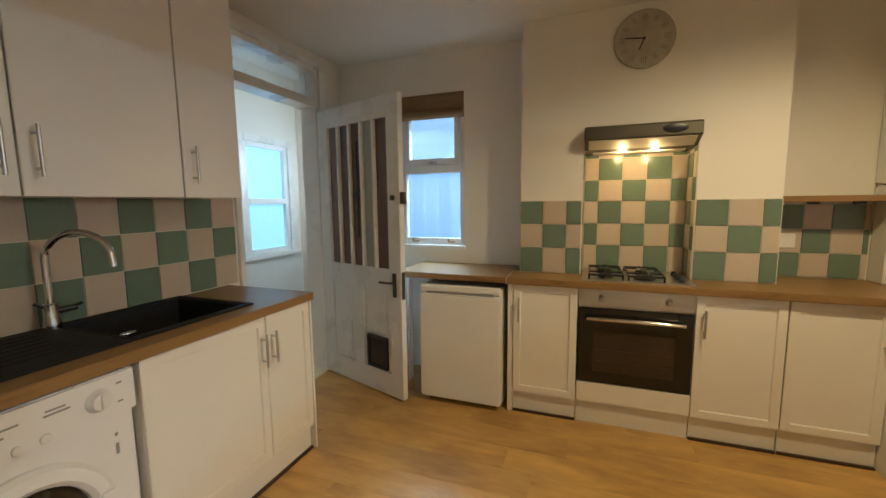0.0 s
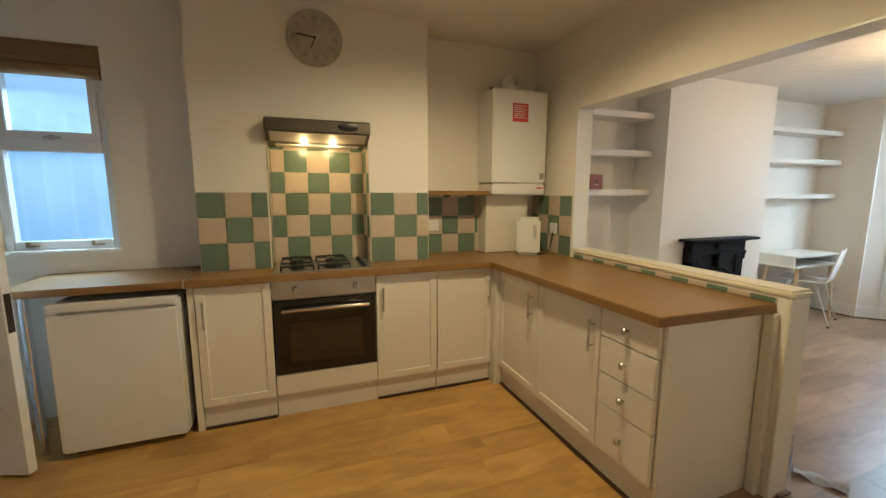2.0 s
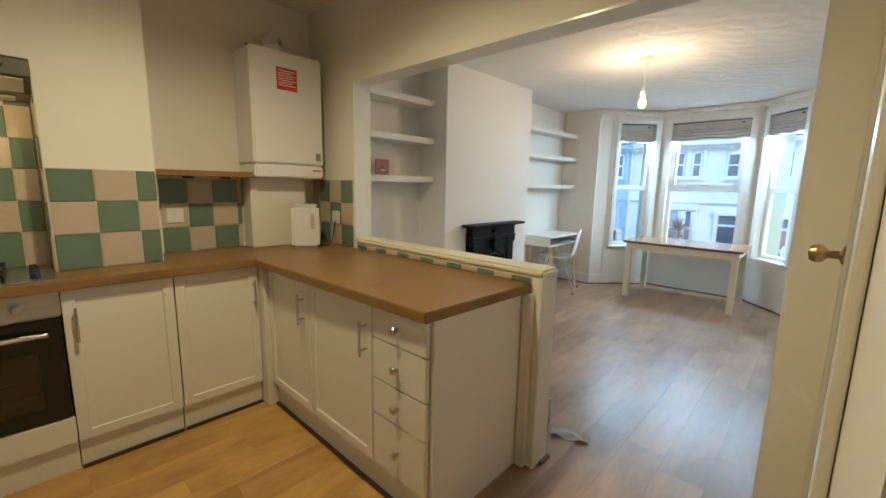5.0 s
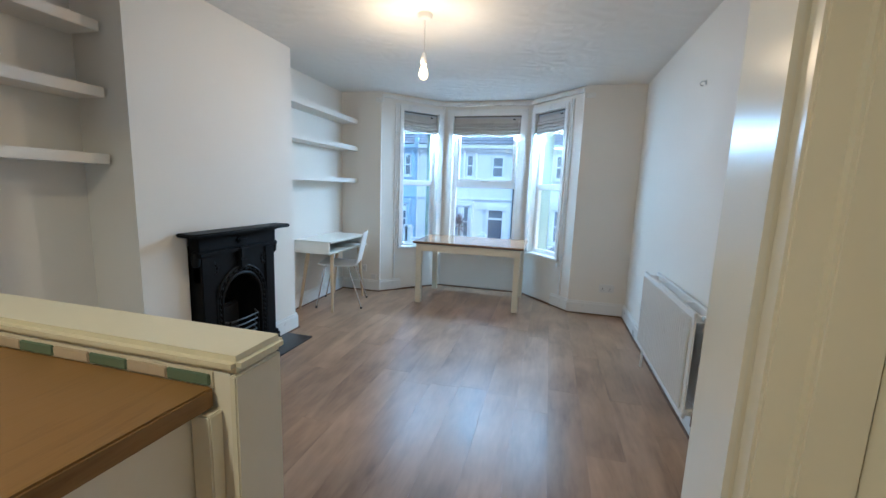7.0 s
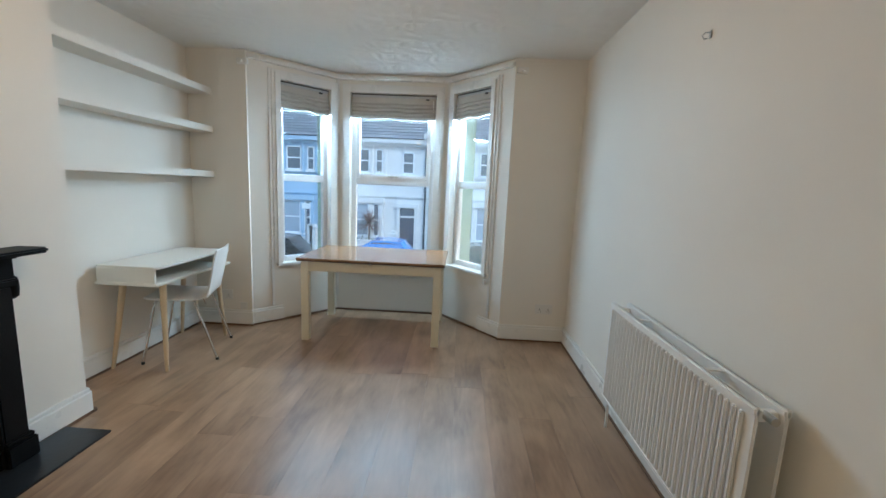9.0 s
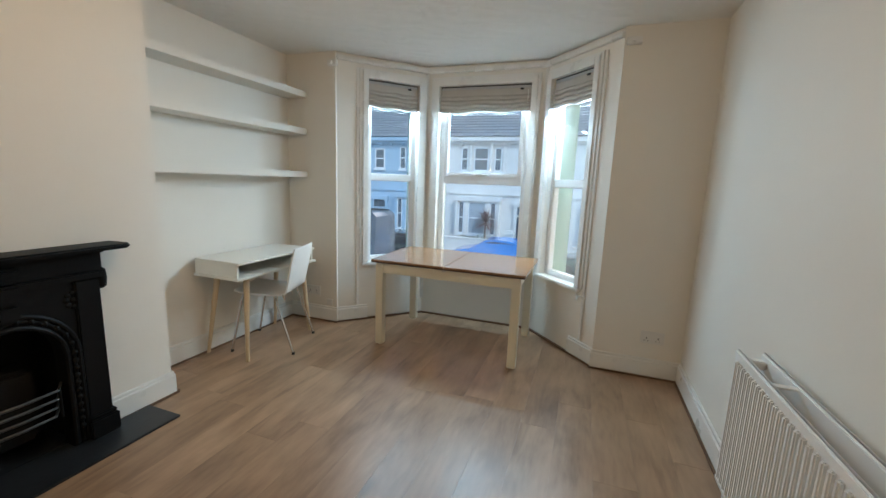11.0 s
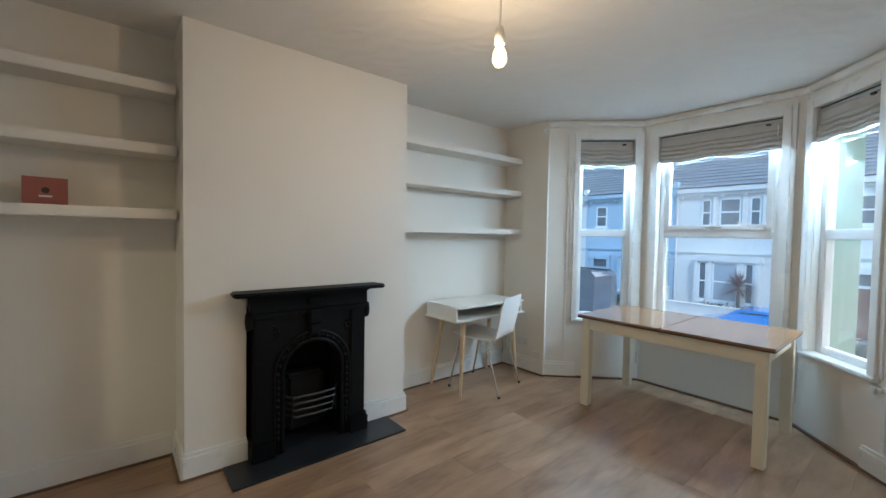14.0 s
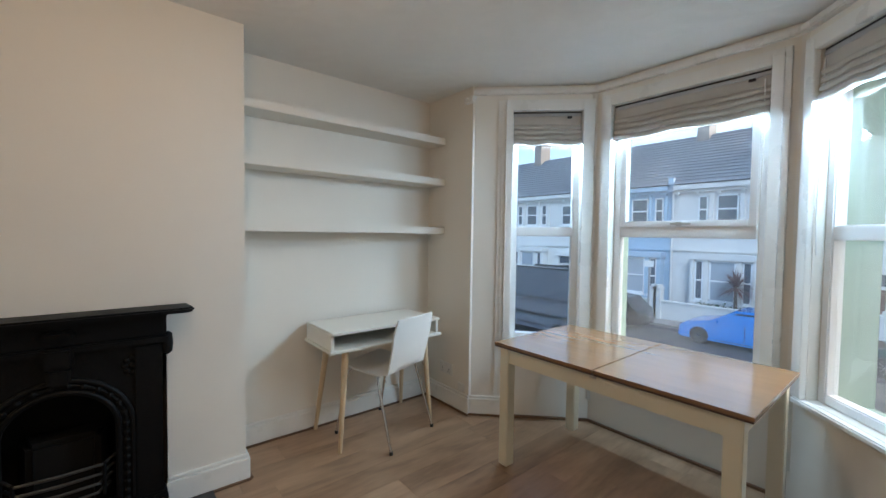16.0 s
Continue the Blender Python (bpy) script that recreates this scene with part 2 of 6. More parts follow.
M_TABLETOP = mat("varnished_table_top", (0.25, 0.140, 0.072), 0.24, var=0.10, scale=2.5, fine=40, bump=0.008, stretch=(8, 1.0, 8), coat=0.3)
M_DARKEDGE = mat("dark_brown_edge", (0.055, 0.025, 0.015), 0.4, var=0.2, bump=0.05)
M_BEADING = mat("brown_floor_beading", (0.15, 0.085, 0.048), 0.5, var=0.2, bump=0.05)
M_CREAMWOOD = mat("cream_painted_wood", (0.74, 0.69, 0.55), 0.42, var=0.03, bump=0.03)
M_CHAIR = mat("white_laminate", (0.78, 0.78, 0.77), 0.3, var=0.015, bump=0.01)
M_CHAIREDGE = wood("plywood_edge", (0.35, 0.24, 0.14), (0.22, 0.14, 0.08), 0.5, (2, 2, 30), 3.0, 0.0)
M_BLIND = mat("taupe_blind_fabric", (0.46, 0.42, 0.37), 0.9, var=0.06, scale=8, fine=300, bump=0.15)
M_BAMBOO = wood("brown_bamboo_blind", (0.26, 0.15, 0.06), (0.14, 0.075, 0.03), 0.6, (1, 40, 40), 2.0, 0.0)
M_PLASTIC = mat("white_plastic", (0.74, 0.73, 0.70), 0.4, var=0.02, bump=0.01)
M_GREYPLASTIC = mat("grey_plastic", (0.30, 0.30, 0.30), 0.5, var=0.05, bump=0.02)
M_ALU = mat("dull_aluminium", (0.42, 0.42, 0.42), 0.4, metal=0.5, var=0.05, bump=0.01)
M_RED = mat("red_label", (0.55, 0.05, 0.04), 0.5, var=0.05, bump=0.0)
M_PAPER = mat("white_paper", (0.8, 0.8, 0.78), 0.8, var=0.02, bump=0.02)
M_PINK = mat("rose_card", (0.34, 0.11, 0.085), 0.6, var=0.08, scale=20, bump=0.05)
M_CLOCK = mat("weathered_clock_face", (0.42, 0.38, 0.31), 0.7, var=0.22, scale=14, fine=90, bump=0.15)
M_CLOCKDARK = mat("clock_numerals", (0.26, 0.22, 0.18), 0.7, var=0.2, bump=0.05)
M_DARK = mat("cupboard_darkness", (0.02, 0.017, 0.014), 0.9, var=0.2, bump=0.0)
M_BROWNGLASS = mat("rose_brown_leaded_glass", (0.17, 0.10, 0.075), 0.18, var=0.15, scale=5, fine=40, bump=0.2)
M_PALEGLASS = mat("pale_rippled_glass", (0.42, 0.44, 0.38), 0.15, var=0.1, scale=6, fine=40, bump=0.25)
M_GLASS = glass("window_glass", film=0.035)
M_BULBGLASS = mat("glowing_bulb_glass", (1.0, 0.66, 0.28), 0.3, var=0.0, bump=0.0, glow=1.6)
M_HOODLAMP = mat("glowing_hood_lamp", (1.0, 0.72, 0.36), 0.3, var=0.0, bump=0.0, glow=3.5)
# the glow paints daylight behind the lobby's frosted panes
M_FROST = mat("frosted_pane_glow", (0.30, 0.58, 0.82), 0.4, var=0.05, scale=2.0, fine=20, bump=0.0, glow=0.24)


def card(name, colour, strength):
    """Added glowing card that paints the overcast daylight seen out of the rear windows."""
    m = bpy.data.materials.new(name)
    m.use_nodes = True
    n, l = m.node_tree.nodes, m.node_tree.links
    b = n["Principled BSDF"]
    b.inputs["Base Color"].default_value = (0.05, 0.06, 0.08, 1)
    b.inputs["Emission Color"].default_value = (*colour, 1)
    b.inputs["Emission Strength"].default_value = strength
    return m


# ---- mesh helpers ----
def box(bm, x0, x1, y0, y1, z0, z1, bevel=0.0):
    got = bmesh.ops.create_cube(bm, size=1.0, matrix=Matrix.LocRotScale(((x0 + x1) / 2, (y0 + y1) / 2, (z0 + z1) / 2), None, (abs(x1 - x0), abs(y1 - y0), abs(z1 - z0))))
    if bevel:
        edges = {e for v in got["verts"] for e in v.link_edges}
        bmesh.ops.bevel(bm, geom=list(edges), offset=bevel, segments=2, affect="EDGES", clamp_overlap=True)
    return bm


def boxes(*rows, bevel=0.0):
    bm = bmesh.new()
    for r in rows:
        box(bm, *r, bevel=bevel)
    return bm


def prism(points, z0, z1, bevel=0.0):
    """An upright slab over a plan outline."""
    bm = bmesh.new()
    low = [bm.verts.new((x, y, z0)) for x, y in points]
    high = [bm.verts.new((x, y, z1)) for x, y in points]
    bm.faces.new(low[::-1])
    bm.faces.new(high)
    for i in range(len(points)):
        j = (i + 1) % len(points)
        bm.faces.new((low[i], low[j], high[j], high[i]))
    bmesh.ops.recalc_face_normals(bm, faces=bm.faces)
    if bevel:
        bmesh.ops.bevel(bm, geom=list(bm.edges), offset=bevel, segments=2, affect="EDGES", clamp_overlap=True)
    return bm


def rod(bm, a, b, r0, r1=None, sides=14):
    """A round bar from a to b."""
    a, b = Vector(a), Vector(b)
    d = b - a
    m = Matrix.Translation((a + b) / 2) @ d.to_track_quat("Z", "Y").to_matrix().to_4x4()
    bmesh.ops.create_cone(bm, cap_ends=True, segments=sides, radius1=r0, radius2=r0 if r1 is None else r1, depth=d.length, matrix=m)
    return bm


def tube(bm, pts, r, sides=10):
    """A bent round bar through points."""
    pts = [Vector(p) for p in pts]
    rings, ref = [], Vector((0.31, 0.17, 0.93))
    for i, p in enumerate(pts):
        t = (pts[min(i + 1, len(pts) - 1)] - pts[max(i - 1, 0)]).normalized()
        u = t.cross(ref).normalized()
        w = t.cross(u)
        rings.append([bm.verts.new(p + r * (math.cos(a) * u + math.sin(a) * w)) for a in [2 * math.pi * k / sides for k in range(sides)]])
    for p, q in zip(rings, rings[1:]):
        for k in range(sides):
            bm.faces.new((p[k], p[(k + 1) % sides], q[(k + 1) % sides], q[k]))
    bm.faces.new(rings[0][::-1])
    bm.faces.new(rings[-1])
    return bm


def lathe(profile, sides=32, m=Matrix()):
    """A turned shape from (radius, height) pairs."""
    bm = bmesh.new()
    rings = [[bm.verts.new(m @ Vector((r * math.cos(2 * math.pi * k / sides), r * math.sin(2 * math.pi * k / sides), z))) for k in range(sides)] for r, z in profile]
    for p, q in zip(rings, rings[1:]):
        for k in range(sides):
            bm.faces.new((p[k], p[(k + 1) % sides], q[(k + 1) % sides], q[k]))
    bm.faces.new(rings[0][::-1])
    bm.faces.new(rings[-1])
    bmesh.ops.recalc_face_normals(bm, faces=bm.faces)
    return bm


def arc(cx, cz, r, a0, a1, n):
    return [(cx + r * math.cos(radians(a0 + (a1 - a0) * i / n)), cz + r * math.sin(radians(a0 + (a1 - a0) * i / n))) for i in range(n + 1)]


def mesh_ob(name, bm, material, smooth=False):
    me = bpy.data.meshes.new(name)
    bmesh.ops.recalc_face_normals(bm, faces=bm.faces)
    bm.to_mesh(me)
    bm.free()
    me.materials.append(material)
    if smooth:
        for p in me.polygons:
            p.use_smooth = True
        me.set_sharp_from_angle(angle=radians(38))
    return new(name, me)


def part(name, bm, material, parent, label="", smooth=False, m=None):
    ob = mesh_ob(name, bm, material, smooth)
    ob.parent = parent
    if m is not None:
        ob.matrix_local = m
    return tagged(ob, label)


def thing(name, label, category, x=0, y=0, z=0, rz=0, group="", kind=""):
    ob = new(name)
    ob.matrix_world = pose(x, y, z, 0, 0, rz)
    return tagged(ob, label, category, group, kind)


def structure(name, bm, material, label, category="", smooth=False):
    return tagged(mesh_ob(name, bm, material, smooth), label, category or name.split("_")[0], kind="structure")


# ---- the setting: kitchen x -1.28..2.64, living room x 2.76..6.40, bay to x 7.0 ----
LC = 2.295                    # living room ceiling
KX0, KX1, KY0, KY1 = -1.28, 2.64, 0.765, 3.56
LX0, LX1, LY0, LY1 = 2.76, 6.40, 0.31, 3.52
WT = 0.87                     # worktop height
BAY = [(6.42, 3.03), (7.0, 2.46), (7.0, 1.40), (6.42, 0.87)]

floor = structure("floor", boxes((-2.72, -1.42, 2.0, 4.7, -0.12, -0.006), (-1.42, 2.70, -0.7, 3.7, -0.12, -0.006), (2.70, 6.5, 0.17, 3.7, -0.12, -0.006), (6.5, 7.1, 0.8, 3.1, -0.12, -0.006)), M_FLOOR, "oak-look vinyl plank floor running through both rooms", "floor")
structure("ceiling_kitchen", boxes((-1.4, 2.70, -0.7, 3.7, KC, KC + 0.1)), M_CEILK, "cream painted kitchen ceiling", "ceiling")
structure("ceiling_living", boxes((2.70, 7.3, 0.15, 3.7, LC, LC + 0.165)), M_CEIL, "white textured living room ceiling", "ceiling")

# kitchen walls
structure("wall_sink", boxes((-1.42, KX0, 0.6, 2.45, 0, KC), (-1.42, KX0, 3.25, 3.70, 0, KC), (-1.42, KX0, 2.45, 3.25, 2.32, KC)), M_WALLK, "cream painted wall behind the sink with a doorway", "wall")
structure("wall_kitchen_rear", boxes((KX0, -0.76, KY1, 3.70, 0, KC), (-0.22, 2.70, KY1, 3.70, 0, KC), (-0.76, -0.22, KY1, 3.70, 0, 1.0), (-0.76, -0.22, KY1, 3.70, 2.14, KC)), M_WALLK, "cream painted kitchen wall with a small window", "wall")
structure("chimney_breast_kitchen", boxes((0.245, 0.621, 3.29, KY1, 0, KC), (1.229, 1.628, 3.29, KY1, 0, KC), (0.621, 1.229, 3.29, KY1, 1.74, KC), (0.621, 1.229, 3.50, KY1, 0, 1.74)), M_WALLK, "cream chimney breast with a tiled cooker niche", "wall")
structure("wall_kitchen_hall", boxes((-1.42, 0.28, 0.67, KY0, 0, KC), (1.60, 2.05, 0.67, KY0, 0, KC), (0.28, 1.60, 0.67, KY0, 2.05, KC), (2.05, 2.60, 0.67, KY0, 2.0, KC), (2.60, 2.70, 0.67, KY0, 0, KC)), M_WALLK, "cream wall between kitchen and hall", "wall")
structure("wall_hall", boxes((-1.42, 2.70, -0.7, -0.6, 0, KC), (-1.5, -1.42, -0.7, 0.78, 0, KC), (2.05, 2.60, 0.25, 0.30, 0, KC)), M_WALLK, "plain hall wall", "wall")
# partition with the wide opening over the half-height wall
structure("wall_partition", boxes((2.64, 2.76, 3.04, 3.70, 0, KC), (2.64, 2.76, 0.87, 3.04, 1.918, KC), (2.64, 2.76, 0.31, 0.87, 0, KC)), M_WALLK, "cream partition wall with a wide opening", "wall")
structure("half_wall", boxes((2.645, 2.757, 1.67, 3.04, 0, 0.900)), M_WALL, "white half-height wall under the opening", "wall")
structure("trim_opening_jamb", boxes((2.640, 2.768, 0.87, 0.878, 0, 1.910), (2.640, 2.768, 0.87, 3.04, 1.910, 1.918), (2.640, 2.768, 3.034, 3.04, 0.93, 1.910)), M_JAMB, "white painted lining of the wide opening", "trim")
structure("trim_partition_living_face", boxes((2.76, 2.768, 3.04, 3.52, 0, LC), (2.76, 2.768, 0.31, 3.04, 1.918, LC), (2.76, 2.768, 0.31, 0.87, 0, 1.918)), M_WALL, "white painted living room side of the partition", "wall")

# living room walls
structure("wall_party", boxes((2.70, 6.55, LY1, 3.70, 0, LC)), M_WALL, "white painted alcove wall", "wall")
structure("chimney_breast_living", boxes((3.669, 3.955, 3.19, LY1, 0, LC), (4.655, 4.985, 3.19, LY1, 0, LC), (3.955, 4.655, 3.19, LY1, 0.93, LC), (3.955, 4.655, 3.47, LY1, 0, 0.93)), M_WALL, "white painted chimney breast above the fireplace", "wall")
structure("wall_right", boxes((2.70, 6.55, 0.17, LY0, 0, LC)), M_WALL, "white painted wall beside the radiator", "wall")
structure("wall_front", boxes((LX1, 6.66, 3.03, 3.70, 0, LC), (LX1, 6.66, 0.17, 0.87, 0, LC)), M_WALL, "white painted front wall either side of the bay", "wall")


def along(a, b, s, off, z):
    """A place s metres along the run from a to b, off metres outwards, at height z."""
    a, b = Vector((*a, 0)), Vector((*b, 0))
    d = (b - a).normalized()
    n = Vector((-d.y, d.x, 0))
    return a + d * s + n * off + Vector((0, 0, z))


def run_matrix(a, b):
    """Local x runs along the wall from a to b, local y outwards, z up."""
    a, b = Vector((*a, 0)), Vector((*b, 0))
    d = (b - a).normalized()
    n = Vector((-d.y, d.x, 0))
    return Matrix(((d.x, n.x, 0, a.x), (d.y, n.y, 0, a.y), (0, 0, 1, 0), (0, 0, 0, 1)))


SILL, HEAD = 0.535, 2.122
M_EXT = mat("pale_green_render", (0.28, 0.36, 0.29), 0.85, var=0.06, scale=4, fine=60, bump=0.15)


def bay_side(index, a, b, s0, s1):
    """One face of the bay: wall with an opening, sash window, casing and roman blind."""
    m = run_matrix(a, b)
    length = (Vector(b) - Vector(a)).length
    w = structure("wall_bay_%d" % index, boxes((0, length, 0, 0.10, 0, SILL), (0, length, 0, 0.10, HEAD, LC), (0, s0, 0, 0.10, SILL, HEAD), (s1, length, 0, 0.10, SILL, HEAD)), M_WALL, "white painted bay wall under and around a window", "wall")
    w.matrix_world = m
    e = structure("wall_bay_outside_%d" % index, boxes((0, length, 0.10, 0.30, -2.7, SILL - 0.03), (0, length, 0.10, 0.30, HEAD + 0.03, LC + 0.6), (-0.1, s0 - 0.02, 0.10, 0.30, SILL - 0.03, HEAD + 0.03), (s1 + 0.02, length + 0.1, 0.10, 0.30, SILL - 0.03, HEAD + 0.03)), M_EXT, "pale green rendered outside of the bay", "wall")
    e.matrix_world = m
    win = thing("window_%d" % index, "white upvc bay window with a fixed lower pane", "window", kind="structure")
    win.matrix_world = m
    mid, f = 1.305, 0.045
    y0, y1 = 0.045, 0.105
    fr = part("window_frame", boxes((s0, s0 + f, y0, y1, SILL, HEAD), (s1 - f, s1, y0, y1, SILL, HEAD), (s0 + f, s1 - f, y0, y1, SILL, SILL + f), (s0 + f, s1 - f, y0, y1, HEAD - f, HEAD), (s0 + f, s1 - f, y0, y1, mid - 0.035, mid + 0.03), bevel=0.006), M_UPVC, win)
    g = part("pane", boxes((s0 + f, s1 - f, 0.073, 0.079, SILL + f, mid - 0.035)), M_GLASS, win)
    g2 = part("pane", boxes((s0 + f, s1 - f, 0.073, 0.079, mid + 0.03, HEAD - f)), M_GLASS, win)
    g.visible_shadow = g2.visible_shadow = False
    if index == 2:
        k = 0.038
        part("sash_frame", boxes((s0 + f, s0 + f + k, y0 - 0.012, y1 - 0.03, mid + 0.03, HEAD - f), (s1 - f - k, s1 - f, y0 - 0.012, y1 - 0.03, mid + 0.03, HEAD - f), (s0 + f + k, s1 - f - k, y0 - 0.012, y1 - 0.03, mid + 0.03, mid + 0.03 + k), (s0 + f + k, s1 - f - k, y0 - 0.012, y1 - 0.03, HEAD - f - k, HEAD - f), bevel=0.005), M_UPVC, win)
        c = (s0 + s1) / 2
        part("window_handle", boxes((c - 0.05, c + 0.06, y0 - 0.035, y0 - 0.02, mid + 0.042, mid + 0.054), (c - 0.02, c + 0.01, y0 - 0.03, y0 - 0.01, mid + 0.036, mid + 0.06), bevel=0.003), M_STEEL, win, "metal catch")
    part("window_sill", boxes((s0 - 0.05, s1 + 0.05, -0.035, 0.05, SILL - 0.03, SILL - 0.002), bevel=0.006), M_GLOSS, win)
    # stepped casing round the opening
    rows = []
    for inner, o, d in ((0.0, 0.048, 0.030), (0.048, 0.075, 0.018)):
        rows += [(s0 - o, s0 - inner, -d, 0, SILL, HEAD + o), (s1 + inner, s1 + o, -d, 0, SILL, HEAD + o), (s0 - inner, s1 + inner, -d, 0, HEAD + inner, HEAD + o)]
    if index == 1:
        rows.append((s0 - 0.100, s0 - 0.075, -0.010, 0, 0.14, HEAD + 0.075))
    if index == 3:
        rows.append((s1 + 0.075, s1 + 0.100, -0.010, 0, 0.14, HEAD + 0.075))
    part("casing", boxes(*rows, bevel=0.0025), M_GLOSS, win)
    # roman blind drawn up
    bl = thing("roman_blind", "taupe fabric roman blind drawn up at the head of the window", "blind", group="bay window blinds")
    bl.matrix_world = m
    bm = bmesh.new()
    n = 14
    drop = [(0.012, HEAD - 0.030), (0.010, HEAD - 0.085)]
    for k in range(4):
        z = HEAD - 0.085 - 0.036 * k
        drop += [(0.006 - 0.004 * k, z - 0.004), (-0.004 - 0.005 * k, z - 0.018), (-0.003 - 0.005 * k, z - 0.032), (0.006 - 0.004 * k, z - 0.036)]
    drop += [(0.020, HEAD - 0.226), (0.026, HEAD - 0.19), (0.028, HEAD - 0.04)]
    rows = [[bm.verts.new((s0 + 0.008 + (s1 - s0 - 0.016) * i / n, y + 0.003 * math.sin(i * 1.7 + z * 30), z + 0.005 * math.sin(i * 0.9 + index) * (HEAD - z) / 0.2)) for i in range(n + 1)] for y, z in drop]
    for p, q in zip(rows, rows[1:]):
        for i in range(n):
            bm.faces.new((p[i], p[i + 1], q[i + 1], q[i]))
    part("fabric", bm, M_BLIND, bl, smooth=True)
    part("headrail", boxes((s0 + 0.004, s1 - 0.004, 0.006, 0.038, HEAD - 0.032, HEAD - 0.012), bevel=0.003), M_ALU, bl, "grey headrail")
    # black strip paints the shade in the gap above the headrail
    part("shadow_gap", boxes((s0 + 0.004, s1 - 0.004, 0.012, 0.040, HEAD - 0.011, HEAD - 0.001)), M_BLACK, bl, "black strip painting the shaded gap over the headrail")
    part("cleat", boxes((s1 - 0.10, s1 - 0.07, 0.0, 0.012, HEAD - 0.048, HEAD - 0.034), bevel=0.002), M_BLACK, bl, "small dark bracket")
    if index != 1:
        bm = bmesh.new()
        x = s0 + 0.02 if index == 3 else s1 - 0.03
        tube(bm, [(x, 0.0, HEAD - 0.05), (x + 0.004, -0.004, 1.7), (x - 0.004, -0.004, 1.35), (x, 0.0, 1.2)], 0.003, 6)
        part("cord", bm, M_PLASTIC, bl)
    return win


bay_side(1, BAY[0], BAY[1], 0.262, 0.728)
bay_side(2, BAY[1], BAY[2], 0.126, 0.942)
bay_side(3, BAY[2], BAY[3], 0.098, 0.562)
structure("trim_bay_posts", boxes((6.985, 7.03, 2.445, 2.49, 0.14, LC), (6.985, 7.03, 1.37, 1.415, 0.14, LC), bevel=0.01), M_GLOSS, "white painted corner posts of the bay", "trim")
structure("trim_bay_header", prism([(6.42, 3.05), (7.02, 2.48), (7.02, 1.38), (6.42, 0.85), (6.40, 0.89), (6.965, 1.42), (6.965, 2.44), (6.40, 3.01)], 2.235, 2.27, 0.006), M_GLOSS, "white moulded strip above the bay windows", "trim")


def skirting(rows, name="baseboard"):
    """Tall moulded boards: each run as a board with a stepped top."""
    parent = thing(name, "white painted moulded skirting board", "baseboard", kind="structure")
    for a, b in rows:
        m = run_matrix(a, b)
        length = (Vector(b) - Vector(a)).length
        part("board", boxes((-0.012, length + 0.012, -0.02, 0, 0.004, 0.115), (-0.008, length + 0.008, -0.013, 0, 0.115, 0.135), bevel=0.003), M_GLOSS, parent, m=m)
        part("beading", boxes((-0.02, length + 0.02, -0.032, -0.02, 0, 0.012), bevel=0.002), M_BEADING, parent, "brown beading along the floor", m=m)


skirting([((2.77, 3.52), (3.669, 3.52)), ((3.669, 3.19), (3.95, 3.19)), ((4.66, 3.19), (4.985, 3.19)), ((4.985, 3.52), (6.40, 3.52)), ((3.669, 3.52), (3.669, 3.19)), ((4.985, 3.19), (4.985, 3.52)),
          ((6.40, 3.52), (6.40, 3.03)), ((6.40, 0.87), (6.40, 0.31)), ((6.40, 0.31), (2.77, 0.31))])
skirting([(BAY[0], (6.60, 2.853)), ((6.60, 1.035), BAY[3])], "baseboard_bay")
structure("trim_bay_beading", prism([(6.60, 2.84), (6.99, 2.455), (6.99, 1.405), (6.60, 1.05), (6.585, 1.063), (6.972, 1.415), (6.972, 2.445), (6.585, 2.827)], 0, 0.014), M_BEADING, "brown floor beading round the bay", "trim")


# ---- kitchen ----
TILE = {}


def tile_grid(parent, a, b, us, vs, first):
    """Wall tiles in a chequer of green and cream: columns us and rows vs along the run from a to b."""
    m = run_matrix(a, b)
    part("grout", boxes((us[0] - 0.003, us[-1] + 0.003, -0.004, -0.0005, vs[0] - 0.003, vs[-1] + 0.003)), M_GROUT, parent, m=m)
    for i, (u0, u1) in enumerate(zip(us, us[1:])):
        for j, (v0, v1) in enumerate(zip(vs, vs[1:])):
            green = (i + j + first) % 2 == 0
            w, h = round(u1 - u0 - 0.003, 3), round(v1 - v0 - 0.003, 3)
            key = (w, h, green)
            if key not in TILE:
                bm = box(bmesh.new(), 0, w, -0.009, -0.002, 0, h, 0.0018)
                me = bpy.data.meshes.new("tile")
                bm.to_mesh(me)
                bm.free()
                me.materials.append(M_GREENTILE if green else M_CREAMTILE)
                TILE[key] = me
            ob = new("tile", TILE[key])
            ob.parent = parent
            ob.matrix_local = m @ pose(u0 + 0.0015, random.uniform(-0.0006, 0.0006), v0 + 0.0015, 0, random.uniform(-0.25, 0.25), random.uniform(-0.3, 0.3))


def by_name(n):
    return bpy.data.objects[n]


R3 = [0.873, 1.035, 1.183, 1.33]
tile_grid(by_name("wall_sink"), (KX0, 0), (KX0, 3), [0.905 + 0.1537 * k for k in range(10)] + [2.435], [0.873, 1.040, 1.203, 1.362], 0)
tile_grid(by_name("chimney_breast_kitchen"), (0, 3.29), (3, 3.29), [0.247, 0.388, 0.530, 0.619], R3, 0)
tile_grid(by_name("chimney_breast_kitchen"), (0, 3.29), (3, 3.29), [1.231, 1.388, 1.545, 1.626], R3, 0)
NR = [0.873, 1.037, 1.180, 1.325, 1.460, 1.600, 1.735]
tile_grid(by_name("chimney_breast_kitchen"), (0, 3.50), (3, 3.50), [0.632, 0.715, 0.857, 0.996, 1.135, 1.218], NR, 1)
tile_grid(by_name("chimney_breast_kitchen"), (0.621, 3.29), (0.621, 4), [0.002, 0.07, 0.199], NR, 0)
